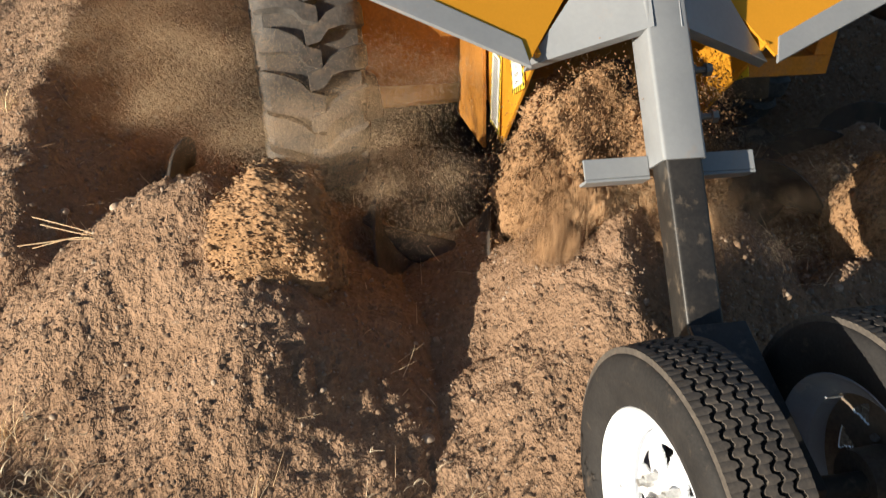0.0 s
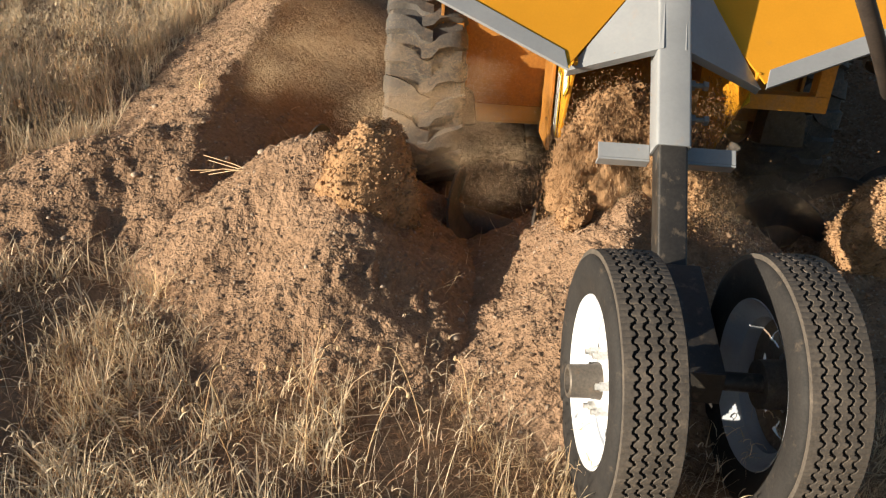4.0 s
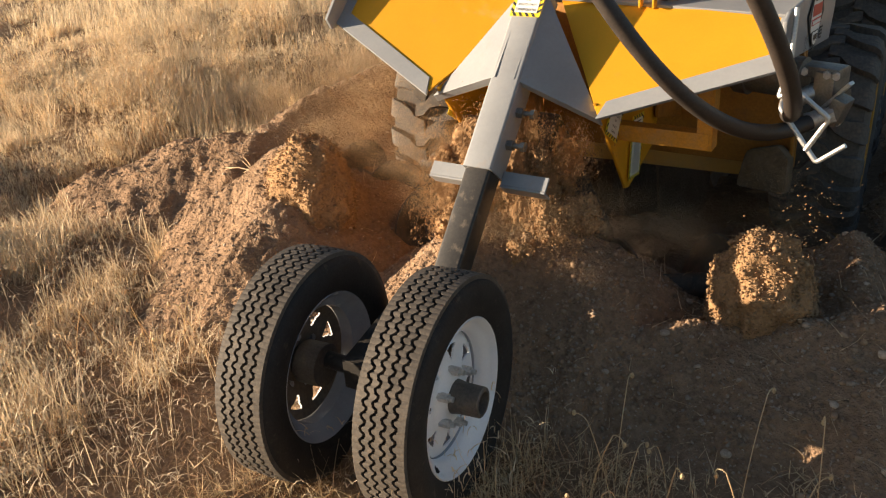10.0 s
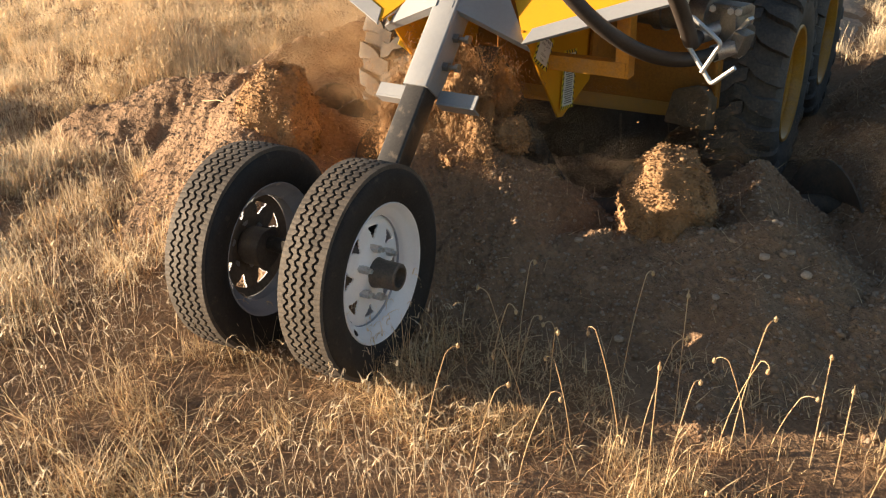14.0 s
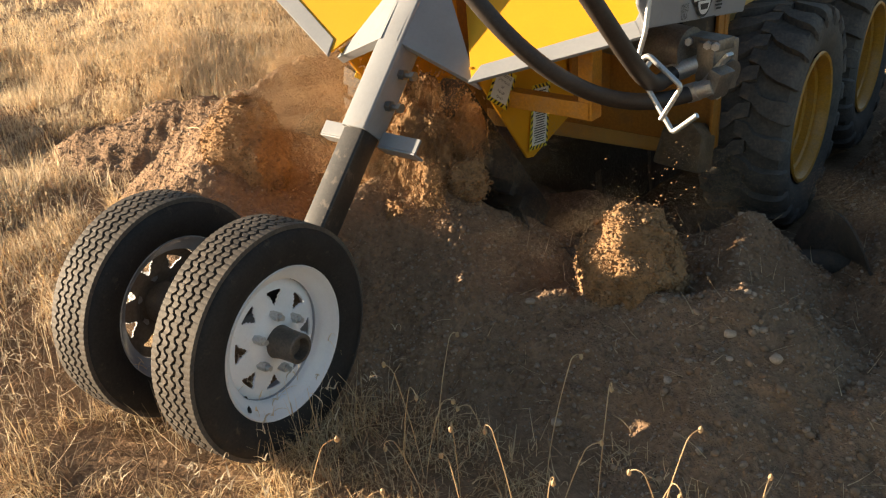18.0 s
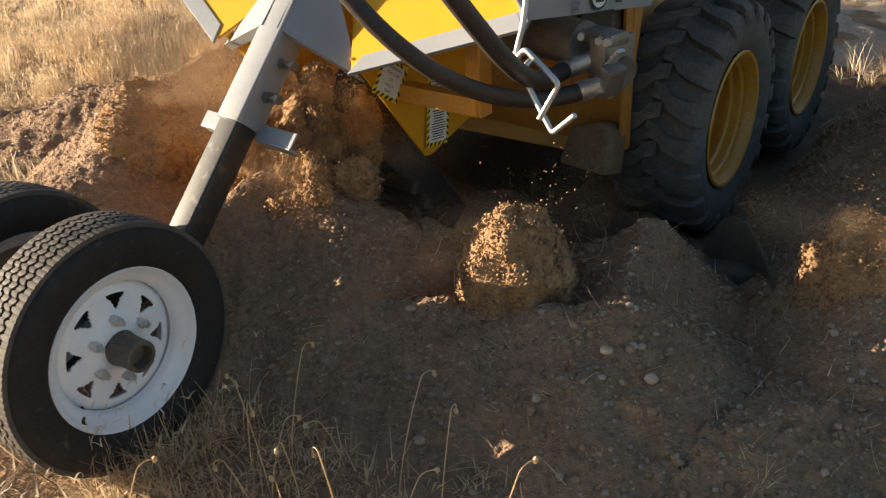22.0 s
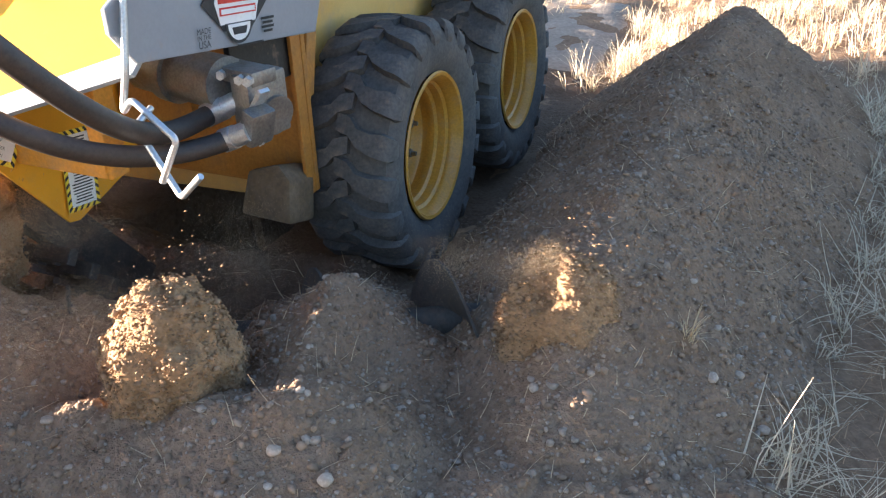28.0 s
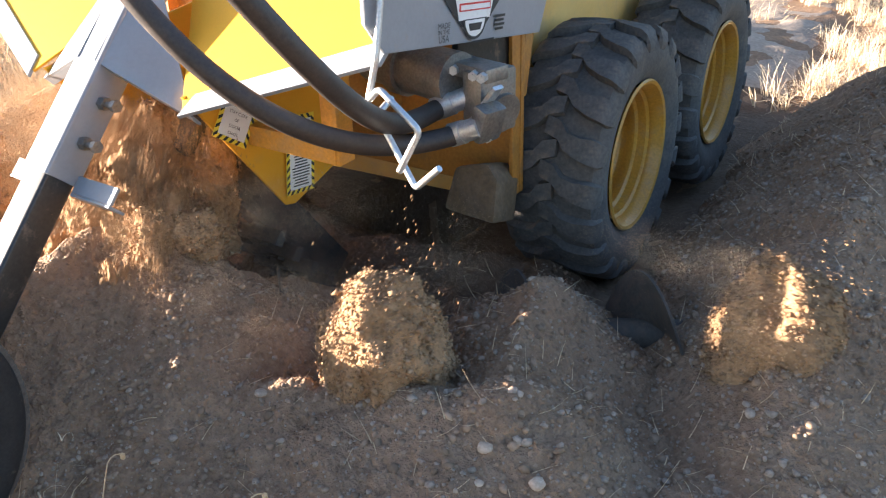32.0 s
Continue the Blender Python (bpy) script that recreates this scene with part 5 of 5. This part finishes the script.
# ---- moving soil ----
MOVERS = []
CRUMB_FRESH = material("fresh_soil_crumb", (0.28, 0.168, 0.085), (0.44, 0.285, 0.16), 9, 0.95, bump=0.0, random_amount=0.3, island=True, spec=0.15)


def clod(name, size, seed, label, crumbs=9000, coarse=1.0, fine=5, rag=1.0):
    """A slumping lump of crumbly soil."""
    r = np.random.default_rng(seed)
    bm = bmesh.new()
    bmesh.ops.create_icosphere(bm, subdivisions=fine, radius=1.0)
    off = Vector((seed, 0.37 * seed, 1.7 * seed))
    for v in bm.verts:
        d = v.co.normalized()
        k = 1 + 0.15 * noise.noise(d * 1.7 + off) + 0.12 * noise.noise(d * 3.7 + off) + 0.05 * abs(noise.noise(d * 9 + off))
        w = 1.0 + 0.10 * max(0, -d.z) - 0.10 * max(0, d.z) ** 2
        p = Vector((d.x * size[0] * w, d.y * size[1] * w, d.z * size[2])) * k
        v.co = p + d * rag * (0.011 * noise.noise(p * 17 + off) + 0.005 * noise.noise(p * 42 + off) + 0.004 * noise.noise(p * 85))
    pts = np.array([v.co[:] for v in bm.verts])
    ob = tagged(new(name, mesh(name, bm, FRESH, 70)), label, "soil clod", "soil pushed out by the augers")
    pick = pts[r.integers(0, len(pts), crumbs)] * r.uniform(0.985, 1.012, (crumbs, 1)) + r.normal(0, 0.005, (crumbs, 3))
    me = raw_mesh("crumb_coat", *lumps(pick, coarse * (0.0026 + 0.0030 * r.pareto(2.6, crumbs).clip(0, 2.6)), r, simple=True), CRUMB_FRESH)
    c = tagged(new("crumb_coat", me), kind="stuff")
    c.parent = ob
    return ob


def spray(name, label, box_size, count, size, seed, mat=None):
    """A loose cluster of soil crumbs in the air."""
    r = np.random.default_rng(seed)
    c = r.normal(0, 0.42, (count, 3)) * np.array(box_size)
    c[:, 2] = c[:, 2] + 0.5 * box_size[2] * np.sin(9 * c[:, 0] / box_size[0])
    s = size[0] + (size[1] - size[0]) * r.uniform(0, 1, count) ** 2.5
    return tagged(new(name, raw_mesh(name, *lumps(c, s, r, simple=True), mat or FRESH)), label, "soil", "soil falling from the digging chain", "stuff")


def dust(label, box_size, count, size, seed):
    """Countless specks of dust in the air, each one flake."""
    r = np.random.default_rng(seed)
    puffs = 14
    mid, wide = r.normal(0, 0.36, (puffs, 3)), r.uniform(0.10, 0.26, puffs)
    pick = r.integers(0, puffs, count)
    c = (mid[pick] + r.normal(0, 1, (count, 3)) * wide[pick][:, None]) * np.array(box_size)
    v = r.normal(0, 1, (count, 3, 3))
    v = v / np.linalg.norm(v, axis=-1, keepdims=True) * (size * r.uniform(0.5, 1.2, (count, 1, 1)))
    return tagged(new("dust_cloud", raw_mesh("dust_cloud", (c[:, None] + v).reshape(-1, 3), np.arange(3 * count).reshape(-1, 3), DUSTY)), label, "dust", "dust hanging over the trench", "stuff")


# side, place along the auger, size, phase of the cycle
for side, j, x, y, z, out, size, phase in (
        (1, 0, 0.805, 0.93, 0.265, (0.20, -0.20), (0.15, 0.135, 0.21), 0.0), (1, 1, 0.84, 0.95, 0.20, (0.3, -0.3), (0.13, 0.12, 0.13), 0.5),
        (1, 2, 1.56, 1.49, 0.215, (0.4, -0.1), (0.145, 0.14, 0.24), 0.05), (1, 3, 1.64, 1.40, 0.24, (0.5, -0.2), (0.14, 0.12, 0.11), 0.55),
        (-1, 0, 0.91, 0.90, 0.32, (0.2, -0.2), (0.17, 0.15, 0.26), 0.0), (-1, 1, 0.84, 0.90, 0.30, (0.3, -0.3), (0.13, 0.12, 0.20), 0.5),
        (-1, 2, 1.52, 1.55, 0.08, (0.5, -0.1), (0.17, 0.15, 0.15), 0.05)):
    ob = clod("tumbling_clod", size, 3 * j + 20 * (side + 1), "crumbly fresh soil clod tumbling off the auger")
    MOVERS.append(("clod", ob, side * x, y, z, side * out[0], out[1], phase))
for k in range(18):
    r = random.Random(260 + k)
    w = r.uniform(0.03, 0.07)
    ob = clod("falling_clump", (w, w * 0.8, w * r.uniform(0.9, 1.5)), 140 + k, "loose clump of soil falling behind the wheel boom", 1000, 0.9, 4, 2.4)
    MOVERS.append(("fall", ob, -0.23 + 0.34 * ((k * 5) % 18) / 17, 0.93 + 0.10 * r.random(), 0.0, 0, 0, k / 18))
for k in range(20):
    r = random.Random(200 + k)
    ob = spray("falling_soil", "crumbly soil falling behind the wheel boom", (0.12, 0.09, 0.15), 2000, (0.0008, 0.0034), 40 + k)
    MOVERS.append(("fall", ob, -0.24 + 0.42 * ((k * 7) % 20) / 19, 0.93 + 0.08 * r.random(), 0.0, 0, 0, k / 20))
for k in range(6):
    r = random.Random(300 + k)
    ob = clod("churned_clump", (r.uniform(0.07, 0.11), 0.08, r.uniform(0.12, 0.19)), 170 + k, "clump of broken soil churned up by the chain", 1700, 0.9, 4, 2.4)
    MOVERS.append(("mass", ob, -0.21 + 0.25 * k / 5, 1.05 + 0.09 * r.random(), 0.40 + 0.14 * (k % 2), 0, 0, r.random()))
for k in range(5):
    r = random.Random(340 + k)
    ob = clod("churned_clump", (r.uniform(0.05, 0.08), 0.06, r.uniform(0.06, 0.11)), 190 + k, "clump of broken soil churned up by the chain", 1700, 0.9, 4, 2.4)
    MOVERS.append(("mass", ob, 0.02 + 0.20 * k / 4, 0.84 + 0.08 * r.random(), 0.50 - 0.05 * (k % 2) - 0.02 * k, 0, 0, r.random()))
for side in (-1, 1):
    for j, (x, y, z) in enumerate(((0.80, 0.95, 0.50), (1.5, 1.45, 0.50))):
        ob = spray("flying_crumbs", "small crumbs flung up by the auger", (0.16, 0.13, 0.13), 150, (0.001, 0.004), 90 + j + 5 * side)
        MOVERS.append(("fling", ob, side * x, y, z, side * 0.25, -0.12, 0.2 * j))
for k, (x, y, z, w, count) in enumerate(((-0.85, 1.15, 0.52, 0.30, 66000), (-1.25, 1.5, 0.55, 0.34, 66000), (-0.5, 0.95, 0.55, 0.28, 66000), (-0.05, 0.85, 0.55, 0.24, 58000),
                                         (0.5, 1.05, 0.34, 0.30, 42000), (0.22, 1.12, 0.44, 0.26, 52000), (1.42, 1.52, 0.42, 0.30, 60000), (0.75, 1.35, 0.30, 0.32, 36000), (-1.5, 2.0, 0.55, 0.36, 56000), (-0.75, 1.05, 0.66, 0.36, 66000), (-1.15, 1.75, 0.68, 0.42, 56000), (0.10, 0.84, 0.44, 0.26, 46000), (0.33, 0.93, 0.38, 0.24, 36000), (-1.0, 1.3, 0.60, 0.36, 60000))):
    ob = dust("fine tan dust hanging over the trench", (w, w * 0.8, w * 0.5), count, 0.00115 if x < -0.3 else 0.0009, 400 + k)
    MOVERS.append(("dust", ob, x, y, z, 0.1, 0.04, k * 0.37))


# ---- what moves ----
def motions():
    """The augers turn three times a second; the soil that they push out rises and slumps with each turn."""
    for ob, home, side in AUGERS:
        walk(ob, [(k / 15, home @ Matrix.Rotation(side * radians(72 * k), 4, "X")) for k in range(0, 481)])
    for kind, ob, x, y, z, ox, oy, phase in MOVERS:
        rows = []
        if kind == "dust":
            for k in range(321):
                a = k * 0.34 + 6.28 * phase
                rows.append((k / 10, pose(x + ox * math.sin(a), y + oy * math.cos(1.3 * a), z + 0.06 * math.sin(0.9 * a), 8 * math.sin(a), 0, 25 * math.sin(0.4 * a))))
        else:
            for k in range(0, 961, 2):
                p = (k / 10 + 0.42 + phase) % 1.0
                n = int(k / 10 + 0.42 + phase)
                r = random.Random(n * 31 + int(100 * phase) + len(kind))
                if kind == "clod":
                    rise = math.sin(math.pi * min(1, p * 1.05)) ** 0.8 if p < 0.95 else 0
                    m = pose(x + ox * 0.30 * (p - 0.4), y + oy * 0.30 * (p - 0.4), z - 0.30 + 0.30 * rise + 0.03 * r.random(), 12 * oy * p, (1 if x > 0 else -1) * (60 * p - 25), 50 * r.random())
                elif kind == "fall":
                    m = pose(x + 0.05 * (r.random() - 0.5) + 0.45 * x * p, y - 0.20 * p, 0.66 - 0.33 * p ** 1.5, 14 * p, 0, 80 * r.random())
                elif kind == "mass":
                    m = pose(x, y, z + 0.04 * math.sin(2 * math.pi * p), 6 * math.sin(2 * math.pi * p), 0, 8 * math.cos(2 * math.pi * p))
                else:
                    m = pose(x + ox * p, y + oy * p, z - 0.35 + 0.35 * math.sin(math.pi * p) + 0.12 * p, 0, 0, 80 * r.random())
                rows.append((k / 30, m))
        walk(ob, rows)


motions()
